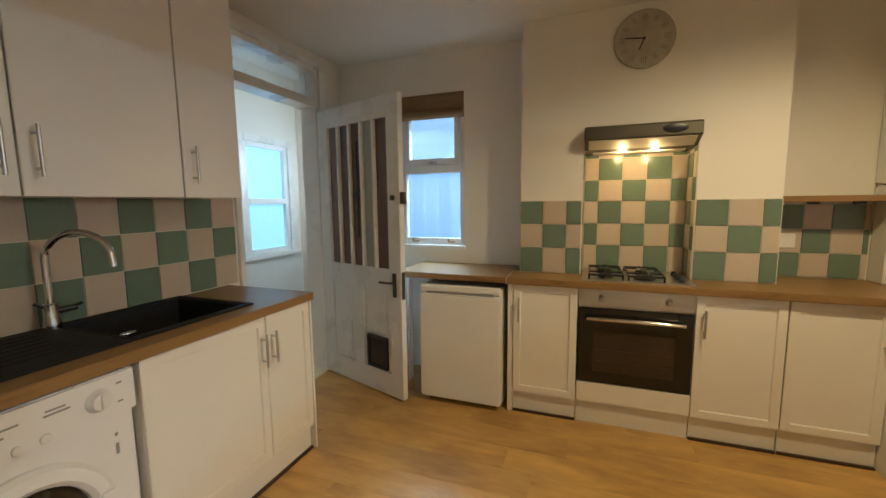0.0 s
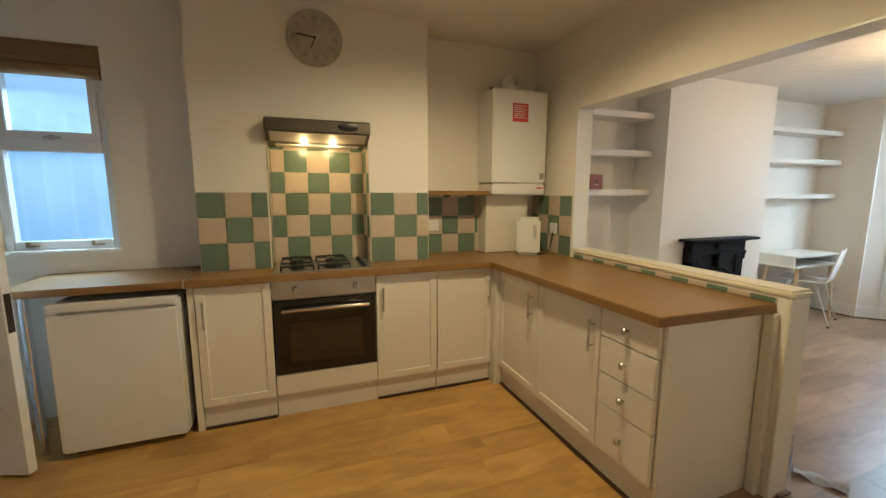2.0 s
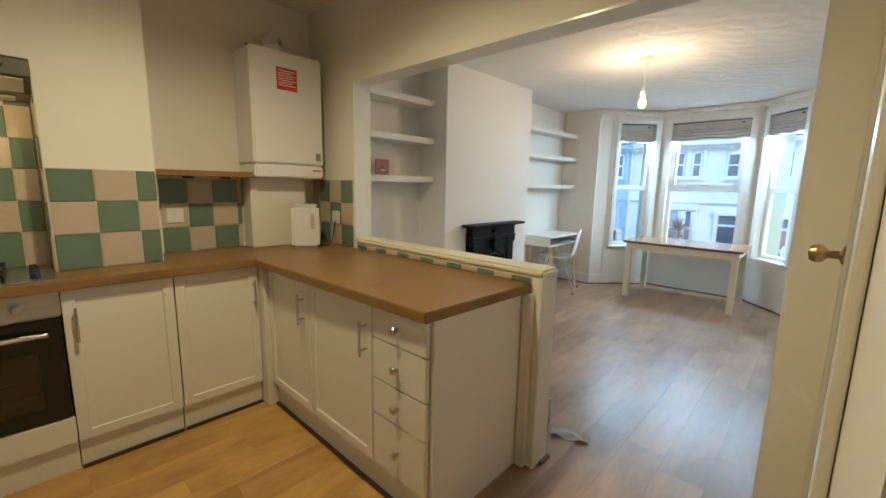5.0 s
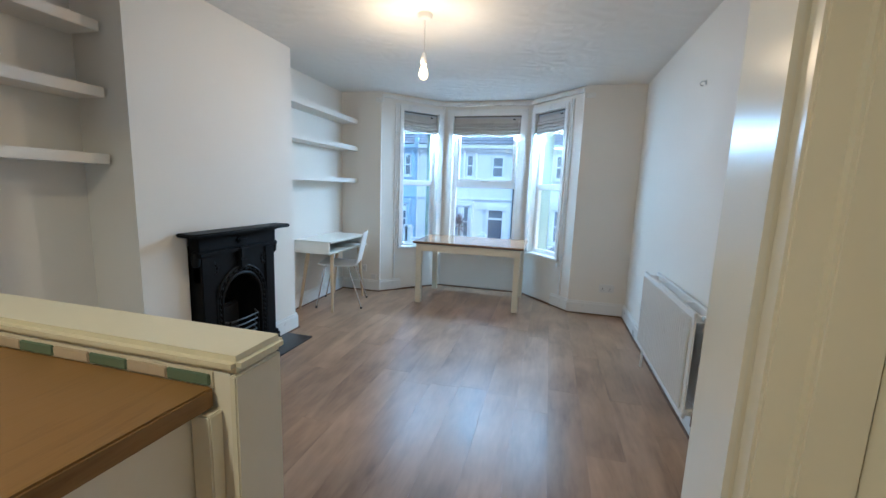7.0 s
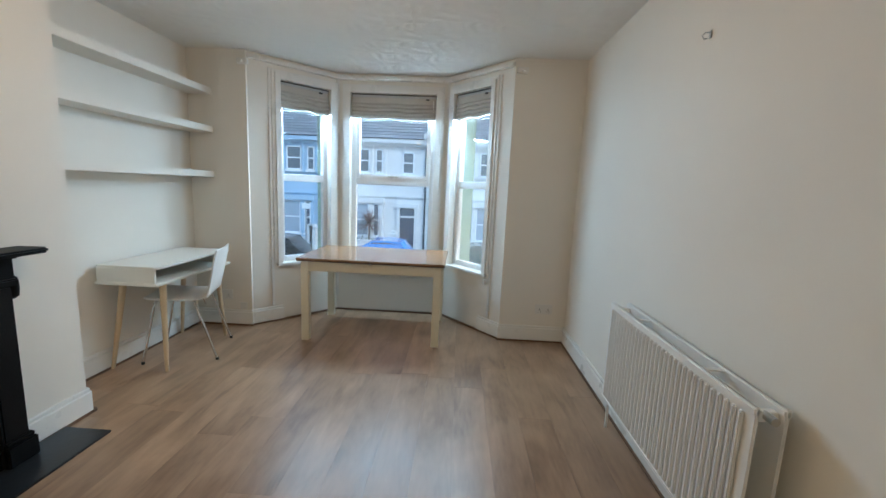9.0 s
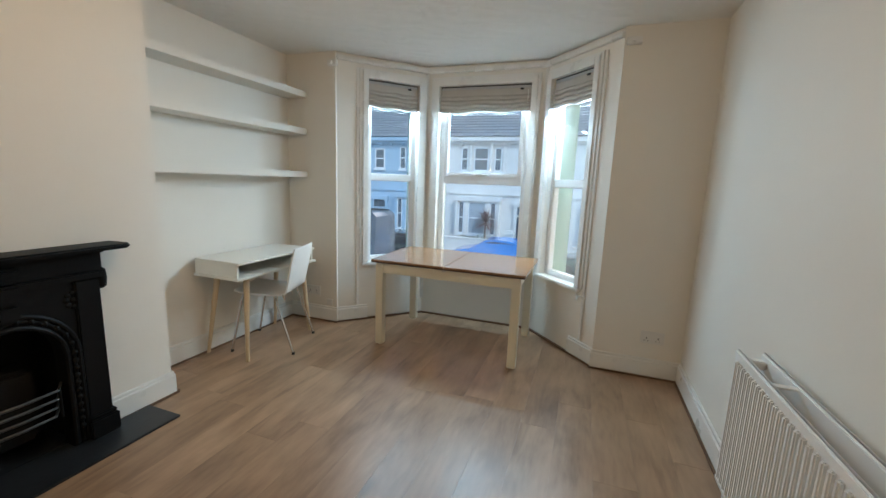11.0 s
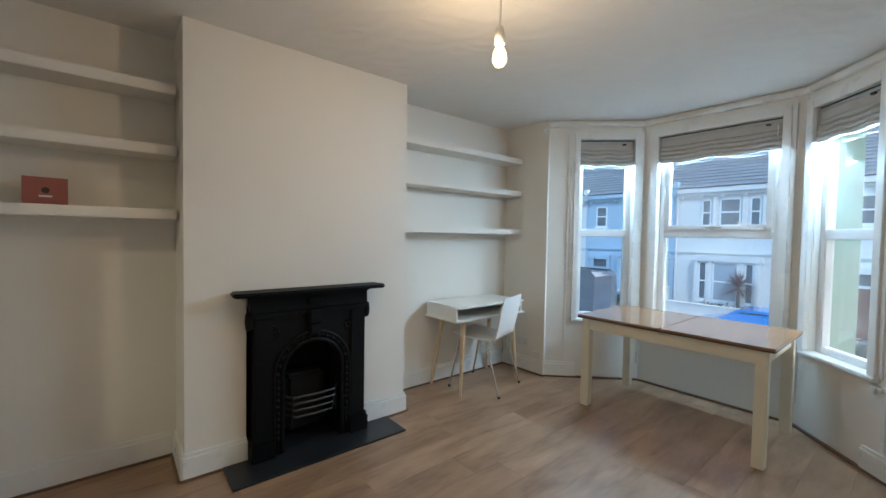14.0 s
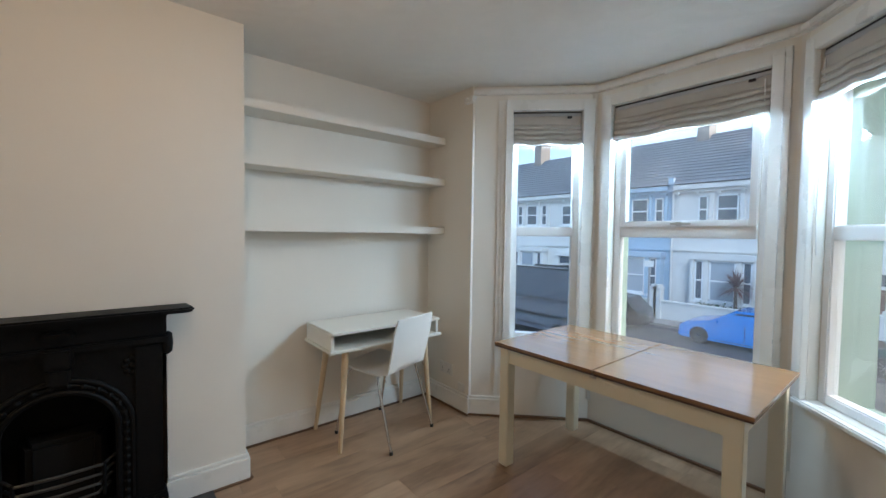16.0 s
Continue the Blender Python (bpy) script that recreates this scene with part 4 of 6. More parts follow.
def washer():
    m = thing("washing_machine", "white front-loading washing machine under the worktop", "washing machine", -0.715, 0.895, 0, 90)
    part("body", boxes((0, 0.595, 0.02, 0.53, 0.02, 0.815), bevel=0.008), M_APPL, m)
    p = part("control_panel", boxes((0, 0.595, -0.004, 0.02, 0.675, 0.815), bevel=0.006), M_APPL, m)
    part("dial", lathe([(0.036, 0), (0.034, 0.006), (0.028, 0.012), (0.026, 0.022), (0.02, 0.024)], 24, pose(0.49, -0.004, 0.745, 90)), M_PLASTIC, p, "round programme dial", smooth=True)
    part("dial_grip", boxes((0.484, 0.496, -0.034, -0.026, 0.722, 0.768), bevel=0.002), M_PLASTIC, p)
    for x0, x1, z in ((0.08, 0.31, 0.765), (0.10, 0.28, 0.745), (0.365, 0.41, 0.770), (0.36, 0.42, 0.758), (0.54, 0.555, 0.775), (0.54, 0.555, 0.715)):
        part("writing_bar", boxes((x0, x1, -0.006, -0.004, z, z + 0.005)), M_GREYPLASTIC, p)
    for k in range(6):
        part("button", lathe([(0.014, 0), (0.013, 0.005), (0.009, 0.007)], 14, pose(0.07 + 0.058 * k, -0.004, 0.70, 90)), M_PLASTIC, p, smooth=True)
    for z0, z1 in ((0.54, 0.575), (0.60, 0.61)):
        part("front_mark", boxes((0.535, 0.543, 0.017, 0.0195, z0, z1)), M_GREYPLASTIC, m)
    d = part("porthole_ring", lathe([(0.205, 0.0), (0.208, 0.02), (0.196, 0.035), (0.165, 0.042), (0.150, 0.030), (0.148, 0.012)], 44, pose(0.30, 0.02, 0.42, 90)), M_APPL, m, "white porthole ring", smooth=True)
    part("porthole_glass", lathe([(0.148, 0.012), (0.12, 0.03), (0.07, 0.046), (0.001, 0.050)], 36, pose(0.30, 0.02, 0.42, 90)), M_OVENINNER, d, "dark domed porthole glass", smooth=True)
    part("latch", boxes((0.455, 0.50, -0.028, 0.0, 0.37, 0.47), bevel=0.006), M_APPL, d)


def wall_cupboards():
    for y0, y1, hx in ((0.875, 1.385, 0.465), (1.388, 1.912, 0.04), (1.915, 2.215, 0.045)):
        w = y1 - y0
        c = thing("wall_cupboard", "plain white gloss wall cupboard with a steel bar handle", "cupboard", -0.985, y0, 1.362, 90, group="wall cupboards")
        part("body", boxes((0.001, w - 0.001, 0.0, 0.292, 0, KC - 1.362 - 0.06)), M_CABBOX, c)
        d = part("door", boxes((0.002, w - 0.002, -0.018, -0.001, 0.0, KC - 1.362 - 0.065), bevel=0.002), M_APPL, c)
        bar_handle(d, hx, -0.018, 0.14, 0.16)
    tagged(mesh_ob("cornice", boxes((-1.277, -0.995, 0.875, 2.215, KC - 0.058, KC - 0.002)), M_CABBOX), "cream filler above the wall cupboards", "cornice")


sink_run()
washer()
wall_cupboards()


# rear doorway, its frame, the open panelled door and the lobby beyond
def rear_door():
    fr = thing("door_frame", "white gloss door frame with a glazed fanlight", "door frame", kind="structure")
    x0, x1 = -1.40, -1.262
    part("jamb", boxes((x0, x1, 2.45, 2.485, 0, 2.32), bevel=0.003), M_GLOSS, fr)
    part("jamb", boxes((x0, x1, 3.215, 3.25, 0, 2.32), bevel=0.003), M_GLOSS, fr)
    part("transom_bar", boxes((x0, x1 + 0.004, 2.485, 3.215, 2.035, 2.095), bevel=0.004), M_GLOSS, fr)
    part("head", boxes((x0, x1, 2.485, 3.215, 2.285, 2.32), bevel=0.003), M_GLOSS, fr)
    p = part("fanlight", boxes((-1.345, -1.339, 2.485, 3.215, 2.095, 2.285)), M_GLASS, fr)
    p.visible_shadow = False
    part("architrave", boxes((-1.282, -1.250, 3.252, 3.33, 0, 2.358), (-1.282, -1.244, 3.252, 3.30, 0, 2.352), (-1.282, -1.250, 2.44, 3.252, 2.322, 2.357), bevel=0.004), M_GLOSS, fr)
    part("threshold", boxes((-1.42, -1.262, 2.485, 3.215, 0, 0.012)), M_CREAMWOOD, fr)

    d = thing("panelled_door", "white panelled door with leaded glass strips and a cat flap standing open", "door", -1.262, 3.225, 0.012, -18.8)
    w, h, t = 0.845, 1.995, 0.042
    g0, g1, zb, zt = 0.115, 0.735, 0.88, 1.86
    bars = [g0 + (g1 - g0) * k / 5 for k in range(6)]
    part("stiles_and_rails", boxes((0, g0, 0, t, 0, h), (g1, w, 0, t, 0, h), (g0, g1, 0, t, 0, 0.16), (g0, g1, 0, t, 0.745, zb), (g0, g1, 0, t, zt, h), (0.37, 0.46, 0, t, 0.16, 0.745), bevel=0.002), M_GLOSS, d)
    for k in (1, 2, 3, 4):
        part("glazing_bar", boxes((bars[k] - 0.011, bars[k] + 0.011, -0.008, t + 0.004, zb, zt), bevel=0.003), M_GLOSS, d)
    for k in range(5):
        part("glass_strip", boxes((bars[k] + 0.006, bars[k + 1] - 0.006, 0.016, 0.022, zb, zt)), M_PALEGLASS if k == 3 else M_BROWNGLASS, d, "" if k != 3 else "pale rippled glass strip")
    c = (bars[2] + bars[3]) / 2
    bm = boxes((c - 0.004, c + 0.004, 0.008, 0.016, zb + 0.2, zt - 0.12))
    for z, r in ((1.38, 0.055), (1.25, 0.03), (1.52, 0.03), (1.10, 0.018), (1.66, 0.018)):
        bmesh.ops.create_cube(bm, size=1.0, matrix=pose(c, 0.012, z, 0, 45) @ Matrix.Diagonal((r, 0.006, r * (1.0 if r < 0.05 else 1.5), 1)))
    part("leaded_motif", bm, M_BLACK, d, "dark leaded diamond motif")
    part("panel", boxes((g0, 0.37, 0.012, 0.030, 0.16, 0.745), (g0 + 0.05, 0.32, 0.006, 0.012, 0.21, 0.695), bevel=0.004), M_GLOSS, d)
    part("panel", boxes((0.46, g1, 0.012, 0.030, 0.16, 0.745), (0.50, 0.695, 0.006, 0.012, 0.42, 0.705), bevel=0.004), M_GLOSS, d)
    f = part("cat_flap", boxes((0.50, 0.52, -0.012, 0.03, 0.17, 0.40), (0.68, 0.70, -0.012, 0.03, 0.17, 0.40), (0.52, 0.68, -0.012, 0.03, 0.17, 0.19), (0.52, 0.68, -0.012, 0.03, 0.38, 0.40), bevel=0.003), M_BLACK, d, "black framed cat flap")
    part("flap", boxes((0.522, 0.678, 0.0, 0.006, 0.192, 0.378)), M_OVENINNER, f)
    hn = part("door_handle", boxes((0.77, 0.805, -0.008, 0, 0.70, 0.86), bevel=0.003), M_BRONZE, d, "dark bronze lever handle plate")
    bm = bmesh.new()
    rod(bm, (0.787, -0.008, 0.80), (0.787, -0.045, 0.80), 0.009)
    rod(bm, (0.790, -0.042, 0.80), (0.690, -0.048, 0.798), 0.008)
    part("lever", bm, M_BRONZE, hn, smooth=True)
    part("lock_knob", lathe([(0.018, 0), (0.018, 0.01), (0.012, 0.018)], 16, pose(0.787, 0, 1.35, 90)), M_BRONZE, d, smooth=True)
    part("latch_box", boxes((w - 0.001, w + 0.028, 0.004, 0.036, 1.31, 1.385), bevel=0.003), M_BRONZE, d, "dark latch box on the edge")
    part("lock_plate", boxes((w - 0.001, w + 0.003, 0.006, 0.034, 0.69, 0.87)), M_BRONZE, d)


def lobby():
    structure("wall_lobby", boxes((-2.72, -2.60, 2.0, 3.80, 0, 2.75), (-2.72, -2.60, 4.42, 4.7, 0, 2.75), (-2.72, -2.60, 3.80, 4.42, 0, 0.80), (-2.72, -2.60, 3.80, 4.42, 1.97, 2.75), (-2.72, -1.42, 4.6, 4.7, 0, 2.75), (-2.72, -1.42, 2.0, 2.1, 0, 2.75), (-1.42, -1.38, 3.7, 4.6, 0, 2.75)), M_WALL, "white painted walls of the rear lobby", "wall")
    structure("ceiling_lobby", boxes((-2.72, -1.42, 2.0, 4.7, 2.75, 2.81)), M_CEIL, "white lobby ceiling", "ceiling")
    structure("baseboard_lobby", boxes((-2.60, -2.585, 2.1, 4.6, 0, 0.13)), M_GLOSS, "white lobby skirting board", "baseboard")
    w = thing("window_lobby", "white framed lobby window with frosted panes", "window", kind="structure")
    f = 0.05
    part("window_frame", boxes((-2.67, -2.60, 3.80, 3.80 + f, 0.80, 1.97), (-2.67, -2.60, 4.42 - f, 4.42, 0.80, 1.97), (-2.67, -2.60, 3.85, 4.37, 0.80, 0.85), (-2.67, -2.60, 3.85, 4.37, 1.92, 1.97), (-2.67, -2.60, 3.85, 4.37, 1.33, 1.39), bevel=0.004), M_UPVC, w)
    part("pane", boxes((-2.65, -2.644, 3.85, 4.37, 0.85, 1.33)), M_FROST, w)
    part("pane", boxes((-2.65, -2.644, 3.85, 4.37, 1.39, 1.92)), M_FROST, w)
    part("casing", boxes((-2.60, -2.58, 3.73, 3.80, 0.76, 2.04), (-2.60, -2.58, 4.42, 4.49, 0.76, 2.04), (-2.60, -2.58, 3.80, 4.42, 1.97, 2.04), (-2.60, -2.56, 3.71, 4.51, 0.75, 0.80), bevel=0.004), M_GLOSS, w)


def kitchen_window():
    w = thing("window_kitchen", "small white upvc kitchen window with an opening top light", "window", kind="structure")
    x0, x1, z0, z1, y0, y1, f = -0.76, -0.22, 1.0, 2.14, 3.60, 3.66, 0.045
    part("window_frame", boxes((x0, x0 + f, y0, y1, z0, z1), (x1 - f, x1, y0, y1, z0, z1), (x0 + f, x1 - f, y0, y1, z0, z0 + 0.05), (x0 + f, x1 - f, y0, y1, z1 - f, z1), (x0 + f, x1 - f, y0, y1, 1.555, 1.62), bevel=0.005), M_UPVC, w)
    part("sash_frame", boxes((x0 + f, x0 + f + 0.04, y0 - 0.015, y1 - 0.02, 1.62, z1 - f), (x1 - f - 0.04, x1 - f, y0 - 0.015, y1 - 0.02, 1.62, z1 - f), (x0 + f + 0.04, x1 - f - 0.04, y0 - 0.015, y1 - 0.02, 1.62, 1.665), bevel=0.004), M_UPVC, w)
    for a, b in ((z0 + 0.05, 1.555), (1.62, z1 - f)):
        g = part("pane", boxes((x0 + f, x1 - f, 3.628, 3.634, a, b)), M_GLASS, w)
        g.visible_shadow = False
    part("window_sill", boxes((x0 - 0.02, x1 + 0.01, 3.545, 3.60, z0 - 0.025, z0 - 0.001), bevel=0.004), M_GLOSS, w)
    part("window_handle", boxes((-0.52, -0.44, 3.565, 3.578, 1.625, 1.637), (-0.50, -0.47, 3.57, 3.59, 1.62, 1.645), bevel=0.002), M_STEEL, w)
    for x in (-0.66, -0.36):
        part("stay", boxes((x, x + 0.06, 3.575, 3.59, z0 + 0.02, z0 + 0.032), (x, x + 0.015, 3.575, 3.59, z0 + 0.03, z0 + 0.05)), M_BRASS, w)
    b = thing("bamboo_blind", "brown bamboo blind rolled up at the head of the window", "blind", -0.49, 3.585, 1.955)
    part("roll", rod(bmesh.new(), (-0.262, 0, 0.04), (0.262, 0, 0.04), 0.036, sides=18), M_BAMBOO, b, smooth=True)
    part("slats", boxes(*[(-0.262, 0.262, -0.010, -0.002, 0.075 + 0.0125 * k, 0.086 + 0.0125 * k) for k in range(9)]), M_BAMBOO, b)
    # two added glowing cards paint the daylight behind the panes
    structure("backdrop_courtyard", boxes((-2.6, 1.4, 5.2, 5.25, -0.5, 4.5)), card("pale_courtyard_wall", (0.22, 0.48, 0.84), 0.24), "glowing pale blue card painting daylight outside the kitchen window", "backdrop")
    structure("backdrop_courtyard_pipe", boxes((-0.52, -0.40, 5.10, 5.19, -0.5, 4.5)), card("pale_blue_glow_strip", (0.28, 0.54, 0.88), 0.24), "pale pier on the courtyard wall", "backdrop")


def cupboard_door():
    fr = thing("cupboard_frame", "cream gloss frame round the hall cupboard", "door frame", kind="structure")
    part("architrave", boxes((2.605, 2.638, 0.767, 0.868, 0, 2.05), (2.59, 2.61, 0.767, 0.83, 0, 2.05), (1.975, 2.047, 0.767, 0.785, 0, 2.05), (1.975, 2.60, 0.767, 0.785, 2.0, 2.05), bevel=0.004), M_CREAMGLOSS, fr)
    d = thing("cupboard_door", "cream gloss cupboard door with a brass knob standing ajar", "door", 2.595, 0.738, 0.01, 177.5)
    part("leaf", boxes((0, 0.505, -0.03, 0.0, 0, 1.985), bevel=0.003), M_CREAMGLOSS, d)
    k = lathe([(0.020, 0), (0.020, 0.004), (0.009, 0.008), (0.008, 0.024), (0.018, 0.032), (0.021, 0.042), (0.016, 0.052), (0.004, 0.055)], 22, pose(0.455, -0.03, 1.165, 90) @ Matrix.Diagonal((0.85, 0.85, 0.9, 1)))
    part("knob", k, M_BRASS, d, "round brass knob", smooth=True, m=Matrix.Identity(4))
    # near-black sheet puts the cupboard's unlit depth into colour
    structure("cupboard_inside", boxes((2.06, 2.60, 0.30, 0.31, 0, 2.0)), M_DARK, "near-black sheet painting the darkness inside the hall cupboard", "cupboard")


rear_door()
lobby()
kitchen_window()
cupboard_door()
c = thing("ceiling_downlight", "flush white ceiling downlight with a warm bulb", "ceiling lamp", 1.55, 2.05, KC)
part("bezel", lathe([(0.075, 0.0), (0.078, -0.008), (0.070, -0.020), (0.062, -0.016), (0.060, 0.0)], 32), M_PLASTIC, c, smooth=True)


# ---- living room ----
def fireplace():
    f = thing("fireplace", "black cast iron fireplace with an arched opening and grate", "fireplace", 4.305, 3.188, 0)
    iw, spring, ow, top = 0.168, 0.455, 0.325, 0.90
    n = 20
    inner = [(-iw, 0.0), (-iw, 0.25), (-iw, spring)] + arc(0, spring, iw, 180, 0, n)[1:-1] + [(iw, spring), (iw, 0.25), (iw, 0.0)]
    outer = [(-ow, 0.0), (-ow, 0.25), (-ow, spring)]
    for x, z in inner[3:-3]:
        a = math.atan2(z - spring, x)
        k = min(ow / max(abs(math.cos(a)), 1e-6), (top - spring) / max(math.sin(a), 1e-6))
        outer.append((k * math.cos(a), spring + k * math.sin(a)))
    outer += [(ow, spring), (ow, 0.25), (ow, 0.0)]
    bm = bmesh.new()
    for y in (-0.062, 0.01):
        vi = [bm.verts.new((x, y, z)) for x, z in inner]
        vo = [bm.verts.new((x, y, z)) for x, z in outer]
        for i in range(len(vi) - 1):
            bm.faces.new((vi[i], vi[i + 1], vo[i + 1], vo[i]))
        if y < 0:
            fi, fo = vi, vo
    for i in range(len(fi) - 1):
        bm.faces.new((fi[i], fi[i + 1], vi[i + 1], vi[i]))
        bm.faces.new((fo[i], fo[i + 1], vo[i + 1], vo[i]))
    part("surround", bm, M_IRON, f)
    # corner fillers square off the top of the plate
    part("top_frieze", boxes((-0.345, 0.345, -0.075, 0.0, 0.815, 0.905), (-0.350, 0.350, -0.088, 0.0, 0.785, 0.815), (-0.352, 0.352, -0.095, 0.0, 0.900, 0.915), bevel=0.006), M_IRON, f)
    for s in (-1, 1):
        part("spandrel", boxes((s * 0.2225 - 0.1025, s * 0.2225 + 0.1025, -0.061, 0.0, 0.62, 0.786), bevel=0.006), M_IRON, f)
    bm = prism([(-0.445, -0.125), (-0.42, -0.150), (0.42, -0.150), (0.445, -0.125), (0.430, -0.002), (-0.430, -0.002)], 0.915, 0.938, 0.008)
    part("mantel_shelf", bm, M_IRON, f, smooth=True)
    for s in (-1, 1):
        part("pilaster", boxes((s * 0.28 - 0.05, s * 0.28 + 0.05, -0.074, -0.055, 0.10, 0.785), bevel=0.006), M_IRON, f)
        part("plinth_block", boxes((s * 0.283 - 0.062, s * 0.283 + 0.062, -0.098, 0.0, 0.012, 0.105), (s * 0.283 - 0.058, s * 0.283 + 0.058, -0.088, 0.0, 0.105, 0.125), bevel=0.006), M_IRON, f)
        part("capital", lathe([(0.010, -0.05), (0.022, -0.04), (0.026, 0), (0.022, 0.04), (0.010, 0.05)], 14, pose(s * 0.345, -0.05, 0.775)), M_IRON, f, smooth=True)
        bm = bmesh.new()
        for k in range(9):
            a = 2 * math.pi * k / 8
            r = 0 if k == 8 else 0.026
            bmesh.ops.create_uvsphere(bm, u_segments=8, v_segments=6, radius=0.013, matrix=pose(s * 0.225 + r * math.cos(a), -0.062, 0.70 + r * 1.2 * math.sin(a)) @ Matrix.Diagonal((1, 0.6, 1, 1)))
        part("flower_boss", bm, M_IRON, f, "raised cast flower", smooth=True)
    for r, t, y in ((iw + 0.010, 0.012, -0.066), (iw + 0.036, 0.008, -0.064), (iw + 0.056, 0.011, -0.066)):
        bm = bmesh.new()
        tube(bm, [(-r, y, 0.02), (-r, y, 0.25), (-r, y, spring)] + [(x, y, z) for x, z in arc(0, spring, r, 180, 0, 26)[1:-1]] + [(r, y, spring), (r, y, 0.25), (r, y, 0.02)], t, 8)
        part("arch_moulding", bm, M_IRON, f, smooth=True)
    ring = iw + 0.036
    bm = bmesh.new()
    bmesh.ops.create_uvsphere(bm, u_segments=6, v_segments=5, radius=0.013)
    bead = part("leaf_bead", bm, M_IRON, f, smooth=True)
    for k in range(34):
        u = k / 33
        if u < 0.3:
            x, z = -ring, 0.10 + u / 0.3 * (spring - 0.10)
        elif u > 0.7:
            x, z = ring, 0.10 + (1 - u) / 0.3 * (spring - 0.10)
        else:
            a = math.pi * (1 - (u - 0.3) / 0.4)
            x, z = ring * math.cos(a), spring + ring * math.sin(a)
        ob = bead if k == 0 else new("leaf_bead", bead.data)
        ob.parent = f
        ob.location = (x, -0.068, z)
    part("keystone", boxes((-0.045, 0.045, -0.105, -0.055, 0.735, 0.815), (-0.036, 0.036, -0.095, -0.055, 0.665, 0.735), (-0.048, 0.048, -0.100, -0.055, 0.845, 0.880), bevel=0.010), M_IRON, f, "scrolled keystone bracket")
    part("fire_box", boxes((-0.30, -0.20, 0.01, 0.26, 0, 0.75), (0.20, 0.30, 0.01, 0.26, 0, 0.75), (-0.30, 0.30, 0.22, 0.27, 0, 0.80), (-0.30, 0.30, 0.01, 0.26, 0.70, 0.78)), M_SOOT, f)
    bm = prism([(-0.15, 0.20), (-0.11, 0.06), (0.11, 0.06), (0.15, 0.20)], 0.06, 0.40, 0.02)
    part("fire_back", bm, M_SOOT, f, "sooty sloping fire brick")
    for k in range(4):
        z = 0.315 - 0.038 * k
        w = 0.155 - 0.006 * k
        bm = bmesh.new()
        tube(bm, [(-w - 0.01, -0.02, z + 0.006), (-w + 0.03, -0.078, z), (0, -0.088, z), (w - 0.03, -0.078, z), (w + 0.01, -0.02, z + 0.006)], 0.0065, 8)
        part("grate_bar", bm, M_GRATE, f, "worn grey grate bar", smooth=True)
    for x in (-0.13, 0.13):
        part("grate_upright", rod(bmesh.new(), (x, -0.078, 0.19), (x, -0.078, 0.325), 0.006, sides=8), M_IRON, f)
    h = tagged(mesh_ob("hearth", boxes((3.835, 4.835, 2.930, 3.188, 0.0005, 0.012), (3.957, 4.653, 3.188, 3.465, 0.0005, 0.0115), bevel=0.002), M_SLATE), "dark slate hearth slab in front of the fireplace", "hearth")


def alcove_shelves():
    for x0, x1, zs in ((2.770, 3.655, (1.945, 1.635, 1.310)), (4.987, 6.398, (1.938, 1.636, 1.275))):
        for z in zs:
            tagged(mesh_ob("floating_shelf", boxes((x0, x1, 3.315, 3.519, z, z + 0.05), bevel=0.004), M_WALL), "thick white painted alcove shelf", "shelf", group="alcove shelves")
    c = thing("greeting_card", "square rose-brown card leaning on a white shelf", "card", 3.165, 3.42, 1.361, 8)
    part("sheet", boxes((-0.075, 0.075, -0.004, 0.004, 0, 0.125), bevel=0.001), M_PINK, c)
    part("writing_bar", boxes((-0.022, 0.022, -0.0055, -0.004, 0.035, 0.043)), M_PAPER, c)
    part("printed_shape", lathe([(0.014, 0), (0.012, 0.001)], 16, pose(0, -0.004, 0.066, 90)), M_DARKEDGE, c)


M_DESK = mat("cream_white_laminate", (0.79, 0.76, 0.69), 0.35, var=0.015, bump=0.01)


def desk():
    d = thing("desk", "small white desk with an open compartment and splayed beech legs", "desk", 5.80, 3.30, 0)
    part("top", boxes((-0.385, 0.385, -0.205, 0.195, 0.690, 0.706), bevel=0.004), M_DESK, d)
    part("lower_shelf", boxes((-0.40, 0.40, -0.205, 0.195, 0.585, 0.602), bevel=0.004), M_DESK, d)
    part("side_panel", boxes((-0.385, -0.368, -0.18, 0.19, 0.602, 0.690)), M_DESK, d)
    part("side_panel", boxes((0.368, 0.385, -0.18, 0.19, 0.602, 0.690)), M_DESK, d)
    part("back_panel", boxes((-0.368, 0.368, 0.175, 0.190, 0.602, 0.690)), M_DESK, d)
    for sx in (-1, 1):
        for sy in (-1, 1):
            part("leg", rod(bmesh.new(), (sx * 0.33, sy * 0.182, 0), (sx * 0.285, 0.105 if sy > 0 else -0.155, 0.586), 0.012, 0.021), M_BEECH, d, "tapered beech leg", smooth=True)


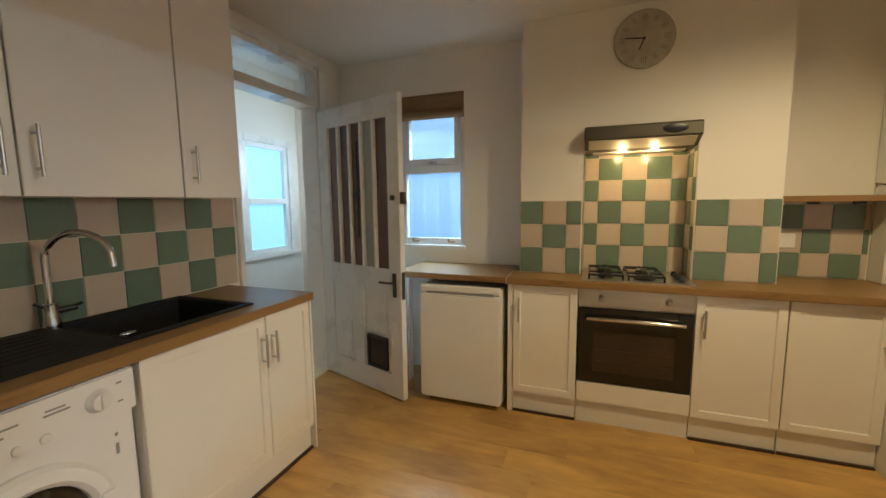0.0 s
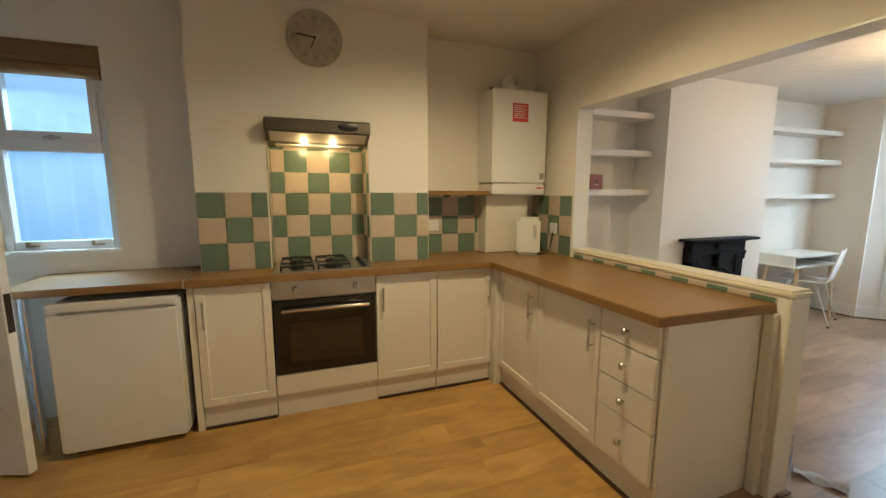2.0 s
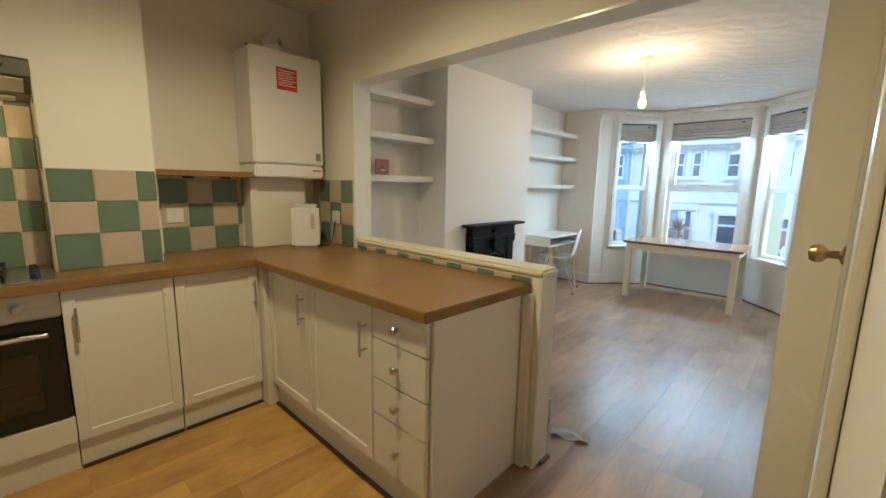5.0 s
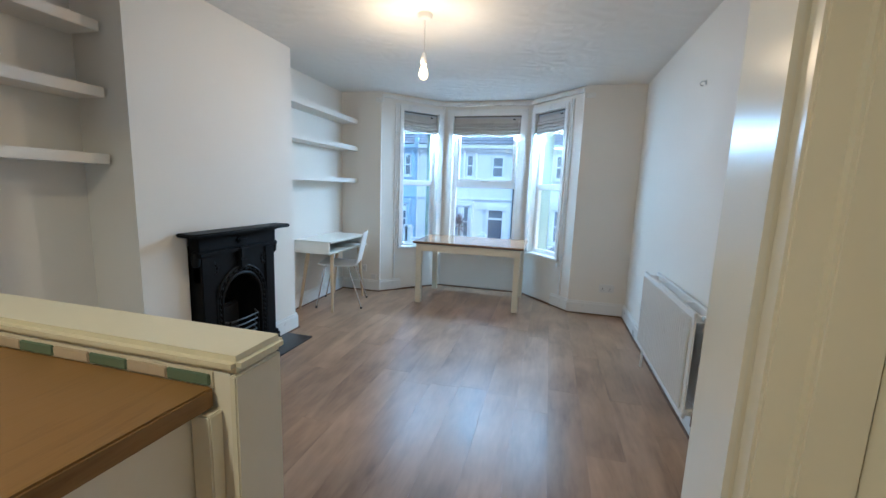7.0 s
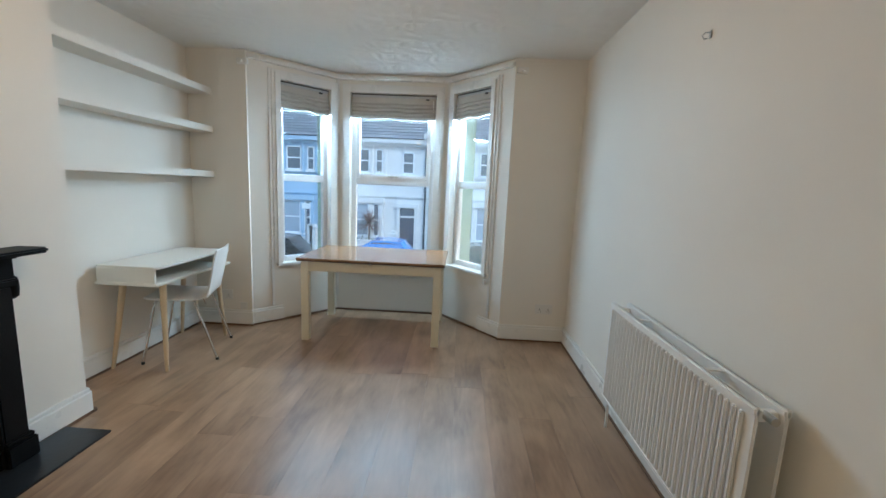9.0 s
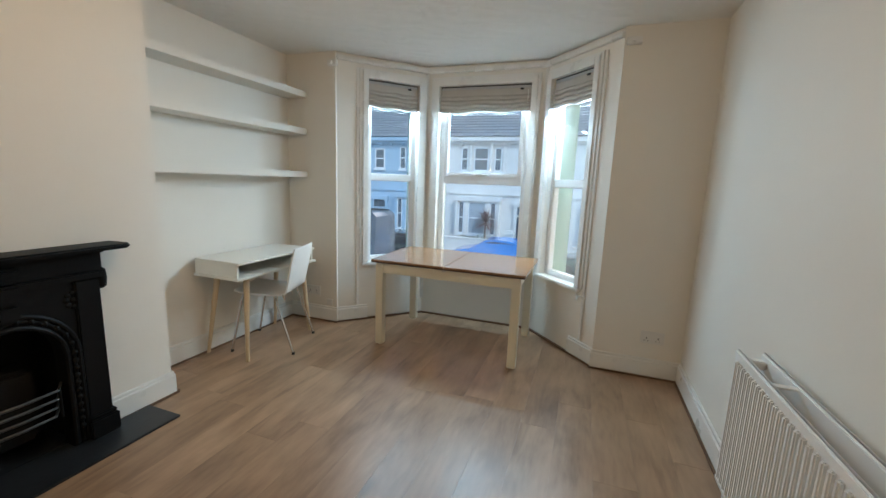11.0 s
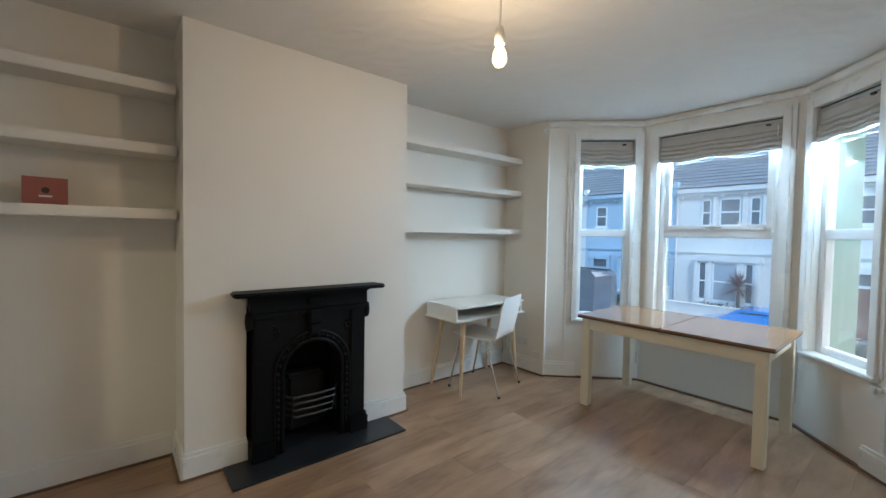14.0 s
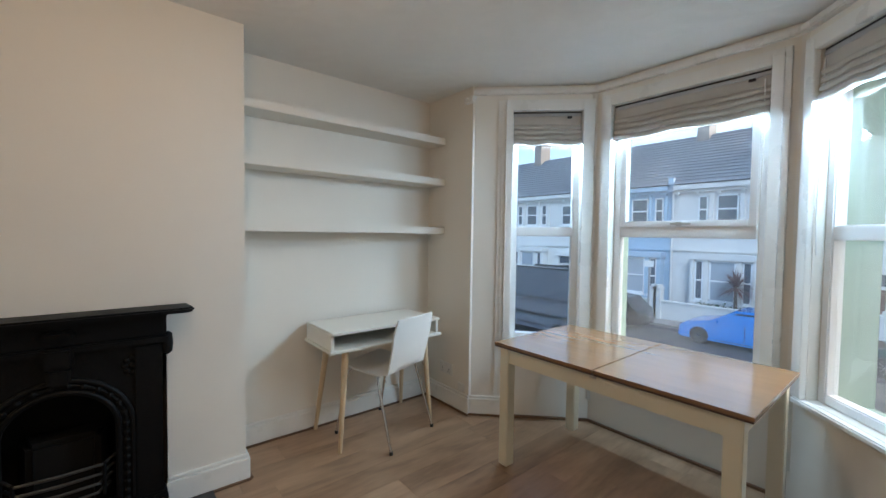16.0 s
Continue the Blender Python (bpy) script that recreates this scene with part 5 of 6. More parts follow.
def chair():
    c = thing("chair", "white laminate shell chair with chrome legs tucked under the desk", "chair", 5.815, 3.205, 0, 18)
    bm = bmesh.new()
    prof = [(0.20, 0.452), (0.16, 0.446), (0.05, 0.436), (-0.08, 0.430), (-0.14, 0.434), (-0.175, 0.452), (-0.195, 0.49), (-0.215, 0.58), (-0.235, 0.68), (-0.255, 0.775)]
    wide = [0.17, 0.19, 0.195, 0.19, 0.185, 0.18, 0.175, 0.18, 0.185, 0.17]
    nx = 8
    sheets = []
    for t in (0.0, 0.011):
        rows = []
        for i, ((y, z), w) in enumerate(zip(prof, wide)):
            a, b = prof[max(i - 1, 0)], prof[min(i + 1, len(prof) - 1)]
            d = Vector((b[0] - a[0], b[1] - a[1])).normalized()
            ny, nz = d.y, -d.x
            rows.append([bm.verts.new((w * (2 * k / nx - 1), y - ny * t + 0.012 * (2 * k / nx - 1) ** 2 * (1 if i > 5 else 0), z - nz * t + 0.006 * (2 * k / nx - 1) ** 2 * (1 if i < 5 else 0))) for k in range(nx + 1)])
        sheets.append(rows)
        for p, q in zip(rows, rows[1:]):
            for k in range(nx):
                bm.faces.new((p[k], p[k + 1], q[k + 1], q[k]))
    lo, hi = sheets
    for i in range(len(prof) - 1):
        for k in (0, nx):
            bm.faces.new((lo[i][k], lo[i + 1][k], hi[i + 1][k], hi[i][k]))
    for i in (0, len(prof) - 1):
        for k in range(nx):
            bm.faces.new((lo[i][k], lo[i][k + 1], hi[i][k + 1], hi[i][k]))
    part("shell", bm, M_CHAIR, c, "white seat and back in one bent sheet", smooth=True)
    for s in (-1, 1):
        bm = bmesh.new()
        tube(bm, [(s * x, y, z) for x, y, z in ((0.188, -0.160, 0.440), (0.189, -0.172, 0.410), (0.192, -0.178, 0.405))], 0.003, 6)
        part("edge_band", bm, M_CHAIREDGE, c, smooth=True)
        for y0, y1 in ((-0.10, -0.235), (0.13, 0.215)):
            bm = bmesh.new()
            tube(bm, [(s * 0.06, y0, 0.424), (s * 0.16, y0, 0.424), (s * 0.182, y0 + (y1 - y0) * 0.05, 0.410), (s * 0.190, y0 + (y1 - y0) * 0.12, 0.38), (s * 0.207, y1, 0.008)], 0.0085, 10)
            lg = part("leg", bm, M_CHROME, c, "thin chrome tube leg", smooth=True)
            part("foot", rod(bmesh.new(), (s * 0.207, y1, 0), (s * 0.207, y1, 0.018), 0.011), M_BLACK, lg)
    part("seat_plate", boxes((-0.08, 0.08, -0.11, 0.14, 0.414, 0.426), bevel=0.003), M_CHROME, c)


def table():
    t = thing("dining_table", "cream framed dining table with a varnished two-part wooden top", "table", 6.475, 1.93, 0)
    for y0, y1 in ((-0.585, -0.0025), (0.0025, 0.590)):
        top = part("tabletop", boxes((-0.365, 0.365, y0, y1, 0.662, 0.678), bevel=0.002), M_TABLETOP, t, "varnished wooden top leaf")
        part("edge_strip", boxes((-0.363, 0.363, y0 + 0.002, y1 - 0.002, 0.654, 0.662)), M_DARKEDGE, top, "dark brown edge")
    for s in (-1, 1):
        part("apron", boxes((s * 0.335 - 0.011, s * 0.335 + 0.011, -0.52, 0.52, 0.575, 0.653), bevel=0.002), M_CREAMWOOD, t)
        part("apron", boxes((-0.31, 0.31, s * 0.530 - 0.011, s * 0.530 + 0.011, 0.575, 0.653), bevel=0.002), M_CREAMWOOD, t)
    for sx in (-1, 1):
        for sy in (-1, 1):
            part("leg", boxes((sx * 0.325 - 0.03, sx * 0.325 + 0.03, sy * 0.525 - 0.03, sy * 0.525 + 0.03, 0, 0.654), bevel=0.004), M_CREAMWOOD, t)
    part("leaf_catch", boxes((-0.36, -0.345, -0.012, 0.012, 0.640, 0.654)), M_STEEL, t)


def radiator():
    r = thing("radiator", "white double panel radiator on the wall", "radiator", 4.105, 0.31, 0.19)
    w, h = 1.03, 0.53
    for name, y in (("front_panel", 0.125), ("back_panel", 0.045)):
        bm = boxes((0, w, y - 0.006, y + 0.004, 0, h), bevel=0.003)
        n = 31
        p = part(name, bm, M_APPL, r)
        if name == "front_panel":
            step = (w - 0.06) / n
            for k in range(n):
                x = 0.03 + step * k
                part("rib", boxes((x + step * 0.25, x + step * 0.75, y + 0.003, y + 0.017, 0.03, h - 0.03), bevel=0.004), M_APPL, p)
        part("top_rail", boxes((0, w, y - 0.012, y + 0.008, h - 0.025, h), bevel=0.005), M_APPL, p)
        part("bottom_rail", boxes((0, w, y - 0.012, y + 0.008, 0, 0.022), bevel=0.005), M_APPL, p)
    for x in (0.02, w - 0.05):
        part("header", boxes((x, x + 0.03, 0.05, 0.12, h - 0.05, h - 0.02), bevel=0.004), M_APPL, r)
        part("header", boxes((x, x + 0.03, 0.05, 0.12, 0.01, 0.04), bevel=0.004), M_APPL, r)
    for x in (0.25, 0.75):
        part("bracket", boxes((x, x + 0.025, 0.045, 0.125, h - 0.012, h - 0.006), bevel=0.001), M_APPL, r)
    part("bleed_valve", rod(bmesh.new(), (-0.012, 0.085, h - 0.03), (0.03, 0.085, h - 0.03), 0.012), M_STEEL, r, "dark bleed valve", smooth=True)
    bm = bmesh.new()
    rod(bm, (-0.02, 0.085, 0.025), (0.03, 0.085, 0.025), 0.010)
    rod(bm, (-0.02, 0.085, -0.02), (-0.02, 0.085, 0.05), 0.012)
    tube(bm, [(-0.02, 0.085, -0.01), (-0.02, 0.085, -0.06), (-0.01, 0.05, -0.16), (-0.01, 0.05, -0.19)], 0.0075, 10)
    part("valve", bm, M_CHROME, r, "chrome valve and pipe tail", smooth=True)
    bm = bmesh.new()
    rod(bm, (w + 0.015, 0.085, -0.02), (w + 0.015, 0.085, 0.06), 0.014)
    rod(bm, (w + 0.015, 0.085, -0.188), (w + 0.015, 0.085, -0.02), 0.0075)
    part("valve", bm, M_APPL, r, "white valve cap", smooth=True)


def pendant():
    p = thing("pendant_lamp", "bare lit bulb hanging on a white flex", "ceiling lamp", 4.575, 1.948, 1.93)
    part("rose", lathe([(0.048, 0.365), (0.046, 0.35), (0.036, 0.338), (0.012, 0.334)], 24), M_PLASTIC, p, smooth=True)
    part("flex", rod(bmesh.new(), (0, 0, 0.14), (0, 0, 0.335), 0.0035, sides=8), M_PLASTIC, p)
    part("holder", lathe([(0.008, 0.145), (0.014, 0.135), (0.019, 0.11), (0.020, 0.085), (0.017, 0.072)], 18), M_PLASTIC, p, smooth=True)
    b = part("bulb", lathe([(0.012, 0.072), (0.016, 0.06), (0.025, 0.042), (0.029, 0.022), (0.027, 0.004), (0.018, -0.010), (0.006, -0.016)], 22), M_BULBGLASS, p, "glowing clear bulb", smooth=True)
    b.visible_shadow = False


def double_socket(x, y, z, rz, label="white plastic double wall socket above the skirting"):
    s = thing("wall_socket", label, "socket", x, y, z, rz, group="wall sockets")
    part("plate", boxes((-0.073, 0.073, -0.011, 0, -0.043, 0.043), bevel=0.004), M_PLASTIC, s)
    for cx in (-0.036, 0.036):
        part("switch", boxes((cx - 0.006, cx + 0.006, -0.014, -0.011, 0.012, 0.030)), M_PLASTIC, s)
        part("pin_holes", boxes((cx - 0.003, cx + 0.003, -0.0115, -0.0109, -0.008, 0.004), (cx - 0.014, cx - 0.008, -0.0115, -0.0109, -0.024, -0.020), (cx + 0.008, cx + 0.014, -0.0115, -0.0109, -0.024, -0.020)), M_BLACK, s)


fireplace()
alcove_shelves()
desk()
chair()
table()
radiator()
pendant()
double_socket(6.399, 0.50, 0.285, -90)
double_socket(6.399, 3.27, 0.27, -90, "white plastic double wall socket beside the desk")
k = thing("telephone_socket", "small white telephone socket above the skirting", "socket", 6.399, 3.10, 0.175, -90, group="wall sockets")
part("plate", boxes((-0.03, 0.03, -0.014, 0, -0.03, 0.03), bevel=0.004), M_PLASTIC, k)
k = thing("wall_hook", "small metal hook screwed into the wall", "hook", 4.79, 0.312, 1.90)
bm = bmesh.new()
tube(bm, [(0, 0, 0.012), (0, 0.02, 0.012), (0.004, 0.03, 0.0), (0, 0.024, -0.012), (0, 0.012, -0.010)], 0.003, 8)
part("hook", bm, M_STEEL, k, smooth=True)
part("plate", boxes((-0.008, 0.008, -0.001, 0.003, -0.01, 0.02), bevel=0.002), M_STEEL, k)
m3 = run_matrix(BAY[2], BAY[3])
k = thing("cord_cleat", "white plastic cord cleat below the bay window sill", "cleat")
k.matrix_world = m3 @ Matrix.Translation((0.60, 0, 0.475))
part("plate", boxes((-0.03, 0.05, -0.02, 0, -0.012, 0.012), (-0.005, 0.02, -0.035, -0.018, -0.03, 0.006), bevel=0.004), M_PLASTIC, k)
d = thing("dustpan", "dark blue dustpan standing behind the half wall", "dustpan", 2.95, 1.745, 0, 20)
part("pan", boxes((-0.09, 0.09, 0.0, 0.012, 0.0, 0.09), (-0.09, -0.08, 0.0, 0.09, 0.0, 0.07), (0.08, 0.09, 0.0, 0.09, 0.0, 0.07), (-0.09, 0.09, 0.0, 0.10, 0.0, 0.008), bevel=0.002), mat("navy_plastic", (0.02, 0.035, 0.07), 0.4, var=0.1), d)
part("handle", rod(bmesh.new(), (0, 0.006, 0.08), (0.01, 0.0, 0.19), 0.010, 0.008), M_STEEL, d, "metal handle", smooth=True)
bm = bmesh.new()
rows = [[bm.verts.new((0.19 * u / 8, 0.075 * v / 4 - 0.037, 0.010 + 0.008 * math.sin(u * 1.3 + v) + 0.006 * math.cos(v * 2.1 + u * 0.7))) for v in range(5)] for u in range(9)]
for p, q in zip(rows, rows[1:]):
    for v in range(4):
        bm.faces.new((p[v], p[v + 1], q[v + 1], q[v]))
got = bmesh.ops.solidify(bm, geom=list(bm.faces), thickness=0.006)
pk = tagged(mesh_ob("packet", bm, M_PAPER, True), "crumpled white plastic packet lying on the floor", "packet")
pk.matrix_world = pose(2.965, 1.73, 0.0, 0, 0, -68)

# short painted blocks on the wall at either end of the bay head
for y in (0.815, 3.045):
    b = thing("curtain_bracket", "small white painted curtain pole block above the bay", "bracket", 6.40, y, 2.20, group="curtain pole blocks")
    part("block", boxes((-0.035, 0.0, -0.045, 0.045, -0.022, 0.022), bevel=0.006), M_GLOSS, b)
    part("peg", rod(bmesh.new(), (-0.055, 0, -0.002), (-0.03, 0, -0.002), 0.012), M_GLOSS, b, smooth=True)


# ---- outside: the street across from the bay ----
G = -2.75
M_ASPHALT = mat("asphalt", (0.055, 0.056, 0.060), 0.85, var=0.25, scale=2, fine=60, bump=0.2)
M_PAVE = mat("pavement_slabs", (0.24, 0.23, 0.22), 0.85, var=0.15, scale=2, fine=40, bump=0.15)
# grey roof tiles lightened and blued to carry the haze
M_SLATES = mat("hazed_roof_tiles", (0.19, 0.20, 0.22), 0.7, var=0.25, scale=1.5, fine=20, bump=0.4)
M_BRICKDARK = mat("chimney_brick", (0.30, 0.26, 0.23), 0.9, var=0.2, scale=3, fine=30, bump=0.3)
M_PANE = mat("dark_house_pane", (0.10, 0.12, 0.15), 0.08, var=0.2, scale=1.2, bump=0.0)
M_CURTAIN = mat("pale_curtain", (0.36, 0.40, 0.45), 0.9, var=0.12, scale=3, fine=30, bump=0.1)
M_LEAF = mat("hedge_leaf", (0.06, 0.10, 0.035), 0.6, var=0.4, scale=4, bump=0.1)
M_PALM = mat("bronze_palm_leaf", (0.13, 0.055, 0.05), 0.55, var=0.3, scale=6, bump=0.05)
M_BARK = mat("palm_trunk", (0.16, 0.12, 0.09), 0.9, var=0.25, scale=8, bump=0.3)
M_TYRE = mat("tyre_rubber", (0.02, 0.02, 0.02), 0.8, var=0.2)
M_CARGLASS = mat("car_glass", (0.03, 0.04, 0.05), 0.06, var=0.1, bump=0.0)

structure("ground", boxes((7.0, 400, -300, 300, G - 0.4, G - 0.12)), M_PAVE, "street ground reaching to the horizon", "ground")
structure("road", boxes((17.6, 24.1, -60, 80, G - 0.13, G - 0.1)), M_ASPHALT, "grey asphalt road", "road")
structure("pavement_far", boxes((24.1, 25.4, -60, 80, G - 0.12, G), bevel=0.01), M_PAVE, "paved footway with a kerb", "pavement")
structure("pavement_near", boxes((14.8, 17.6, -60, 80, G - 0.12, G), bevel=0.01), M_PAVE, "paved footway with a kerb", "pavement")

HOUSE_LABEL = "two-storey terraced house in %s render with a slate roof"


def house(y0, w, colour, name, door_side, door_colour):
    """A terraced house facing -x, with a ground floor bay, upper windows, cornice, roof and chimney."""
    h = thing("terraced_house", HOUSE_LABEL % name, "house", 27.0, y0, G, group="houses across the street")
    paint = mat(name.replace(" ", "_") + "_render", colour, 0.85, var=0.07, scale=1.2, fine=25, bump=0.1)
    eave, ridge = 6.75, 10.0
    part("wall", boxes((0, 8, 0.01, w - 0.01, -0.2, eave)), paint, h)
    bm = bmesh.new()
    v = [bm.verts.new(p) for p in ((-0.35, 0, eave), (-0.35, w, eave), (4.0, w, ridge), (4.0, 0, ridge), (8.3, w, eave), (8.3, 0, eave))]
    bm.faces.new((v[0], v[1], v[2], v[3]))
    bm.faces.new((v[3], v[2], v[4], v[5]))
    bm.faces.new((v[0], v[3], v[5]))
    bm.faces.new((v[1], v[4], v[2]))
    bm.faces.new((v[0], v[5], v[4], v[1]))
    for k in range(1, 17):
        x, z = -0.35 + 4.35 * k / 17, eave + (ridge - eave) * k / 17
        box(bm, x - 0.02, x + 0.24, 0.02, w - 0.02, z + 0.01, z + 0.045)
    r = part("roof", bm, M_SLATES, h)
    part("party_ridge", boxes((-0.3, 0.0, -0.12, 0.12, eave - 0.35, eave + 0.35)), paint, h)
    ch = part("chimney", boxes((3.4, 4.6, w - 0.5, w + 0.1, ridge - 0.8, ridge + 1.1), (3.3, 4.7, w - 0.56, w + 0.16, ridge + 1.1, ridge + 1.25)), M_BRICKDARK, r, "brick chimney stack")
    part("cornice", boxes((-0.30, 0, 0.02, w - 0.02, eave - 0.30, eave - 0.05), (-0.16, 0, 0.02, w - 0.02, eave - 0.45, eave - 0.30), bevel=0.02), paint, h)
    part("string_course", boxes((-0.10, 0, 0.02, w - 0.02, 3.34, 3.46), bevel=0.02), paint, h)
    for k in range(7):
        part("bracket", boxes((-0.22, 0, 0.25 + (w - 0.6) * k / 6, 0.37 + (w - 0.6) * k / 6, eave - 0.54, eave - 0.42)), paint, h)
    dy = 0.5 if door_side == 0 else w - 1.5
    by = 2.4 if door_side == 0 else w - 5.0
    bw = 2.7
    # ground floor bay of three lights under a flat roof
    part("bay", boxes((-0.55, 0, by, by + bw, 0, 1.0), (-0.60, 0, by - 0.05, by + bw + 0.05, 2.95, 3.25), (-0.55, 0, by, by + 0.18, 1.0, 2.95), (-0.55, 0, by + bw - 0.18, by + bw, 1.0, 2.95), (-0.55, -0.4, by + 0.58, by + 0.80, 1.0, 2.95), (-0.55, -0.4, by + bw - 0.80, by + bw - 0.58, 1.0, 2.95), bevel=0.02), paint, h)

    def window(a, b, z0, z1, x, curtain=False):
        wi = part("window", boxes((x - 0.06, x, a, a + 0.07, z0, z1), (x - 0.06, x, b - 0.07, b, z0, z1), (x - 0.06, x, a, b, z0, z0 + 0.07), (x - 0.06, x, a, b, z1 - 0.07, z1), (x - 0.07, x, a, b, (z0 + z1) / 2 - 0.035, (z0 + z1) / 2 + 0.035), (x - 0.14, x, a - 0.08, b + 0.08, z0 - 0.12, z0)), M_UPVC, h)
        part("pane", boxes((x - 0.03, x - 0.015, a + 0.05, b - 0.05, z0 + 0.05, z1 - 0.05)), M_CURTAIN if curtain else M_PANE, wi)

    window(by + 0.19, by + 0.57, 1.01, 2.94, -0.42)
    window(by + 0.81, by + bw - 0.81, 1.01, 2.94, -0.42, True)
    window(by + bw - 0.57, by + bw - 0.19, 1.01, 2.94, -0.42)
    for c, hw in ((by + bw * 0.5, 0.45), (by + bw * 0.5 - 1.02, 0.22), (by + bw * 0.5 + 1.02, 0.22)):
        window(c - hw, c + hw, 4.75, 6.12, 0.0)
        part("window_pilaster", boxes((-0.12, 0, c - hw - 0.22, c - hw - 0.06, 4.6, 6.2)), paint, h)
    window(dy + 0.15, dy + 0.85, 4.75, 6.0, 0.0)
    d = part("door", boxes((-0.04, 0.0, dy + 0.08, dy + 0.92, 0.1, 2.15), (-0.06, -0.04, dy + 0.18, dy + 0.45, 0.3, 1.0), (-0.06, -0.04, dy + 0.55, dy + 0.82, 0.3, 1.0), (-0.06, -0.04, dy + 0.18, dy + 0.45, 1.15, 2.0), (-0.06, -0.04, dy + 0.55, dy + 0.82, 1.15, 2.0)), mat("front_door_paint", door_colour, 0.4, var=0.1), h, "panelled front door")
    part("door_surround", boxes((-0.14, 0, dy - 0.12, dy + 0.06, 0, 2.75), (-0.14, 0, dy + 0.94, dy + 1.12, 0, 2.75), (-0.20, 0, dy - 0.18, dy + 1.18, 2.75, 3.0), (-0.08, 0, dy + 0.06, dy + 0.94, 2.15, 2.25)), paint, h)
    part("fanlight", boxes((-0.03, -0.005, dy + 0.08, dy + 0.92, 2.27, 2.72)), M_PANE, h)
    bm = bmesh.new()
    rod(bm, (-0.08, w - 0.05, 0), (-0.08, w - 0.05, eave - 0.2), 0.05, sides=8)
    part("downpipe", bm, M_BLACK if name == "white" else paint, h)
    gw = thing("garden_wall", "low rendered front garden wall with a square pillar", "garden wall", 25.4, y0, G, group="front garden walls")
    white = mat("garden_wall_paint", (0.70, 0.69, 0.66), 0.85, var=0.08, scale=2)
    ga = dy - 0.05 if door_side else dy + 1.05
    part("wall", boxes((0, 0.22, 0.1 if door_side else ga + 0.3, ga - 0.3 if door_side else w - 0.1, -0.05, 0.82), (-0.04, 0.26, 0.08 if door_side else ga + 0.28, ga - 0.28 if door_side else w - 0.08, 0.82, 0.90), bevel=0.01), white, gw)
    part("pillar", boxes((-0.06, 0.30, ga - 0.18, ga + 0.18, -0.05, 1.25), (-0.10, 0.34, ga - 0.22, ga + 0.22, 1.25, 1.36), (-0.02, 0.26, ga - 0.14, ga + 0.14, 1.36, 1.5), bevel=0.01), white, gw)
    e = w - 0.08 if door_side == 0 else 0.10
    part("pillar", boxes((-0.16, 0.28, e - 0.17, e + 0.17, -0.05, 1.45), (-0.20, 0.32, e - 0.21, e + 0.21, 1.45, 1.56), (-0.12, 0.24, e - 0.13, e + 0.13, 1.56, 1.68), bevel=0.01), white, gw)


PALETTE = [("white", (0.74, 0.74, 0.72)), ("pale blue", (0.40, 0.52, 0.64)), ("pinkish white", (0.74, 0.71, 0.68)), ("cream", (0.72, 0.68, 0.58)), ("pale green", (0.55, 0.64, 0.55))]
ORDER = [3, 0, 4, 0, 2, 1, 0, 0, 3, 1, 0]
y = 3.35 - 4 * 6.2
for k, idx in enumerate(ORDER):
    w = 5.3 if k == 5 else 6.2
    house(y, w, PALETTE[idx][1], PALETTE[idx][0], 1 if k in (3, 5) else 0, [(0.03, 0.04, 0.07), (0.045, 0.035, 0.05), (0.05, 0.05, 0.05), (0.16, 0.06, 0.04)][k % 4])
    y += w


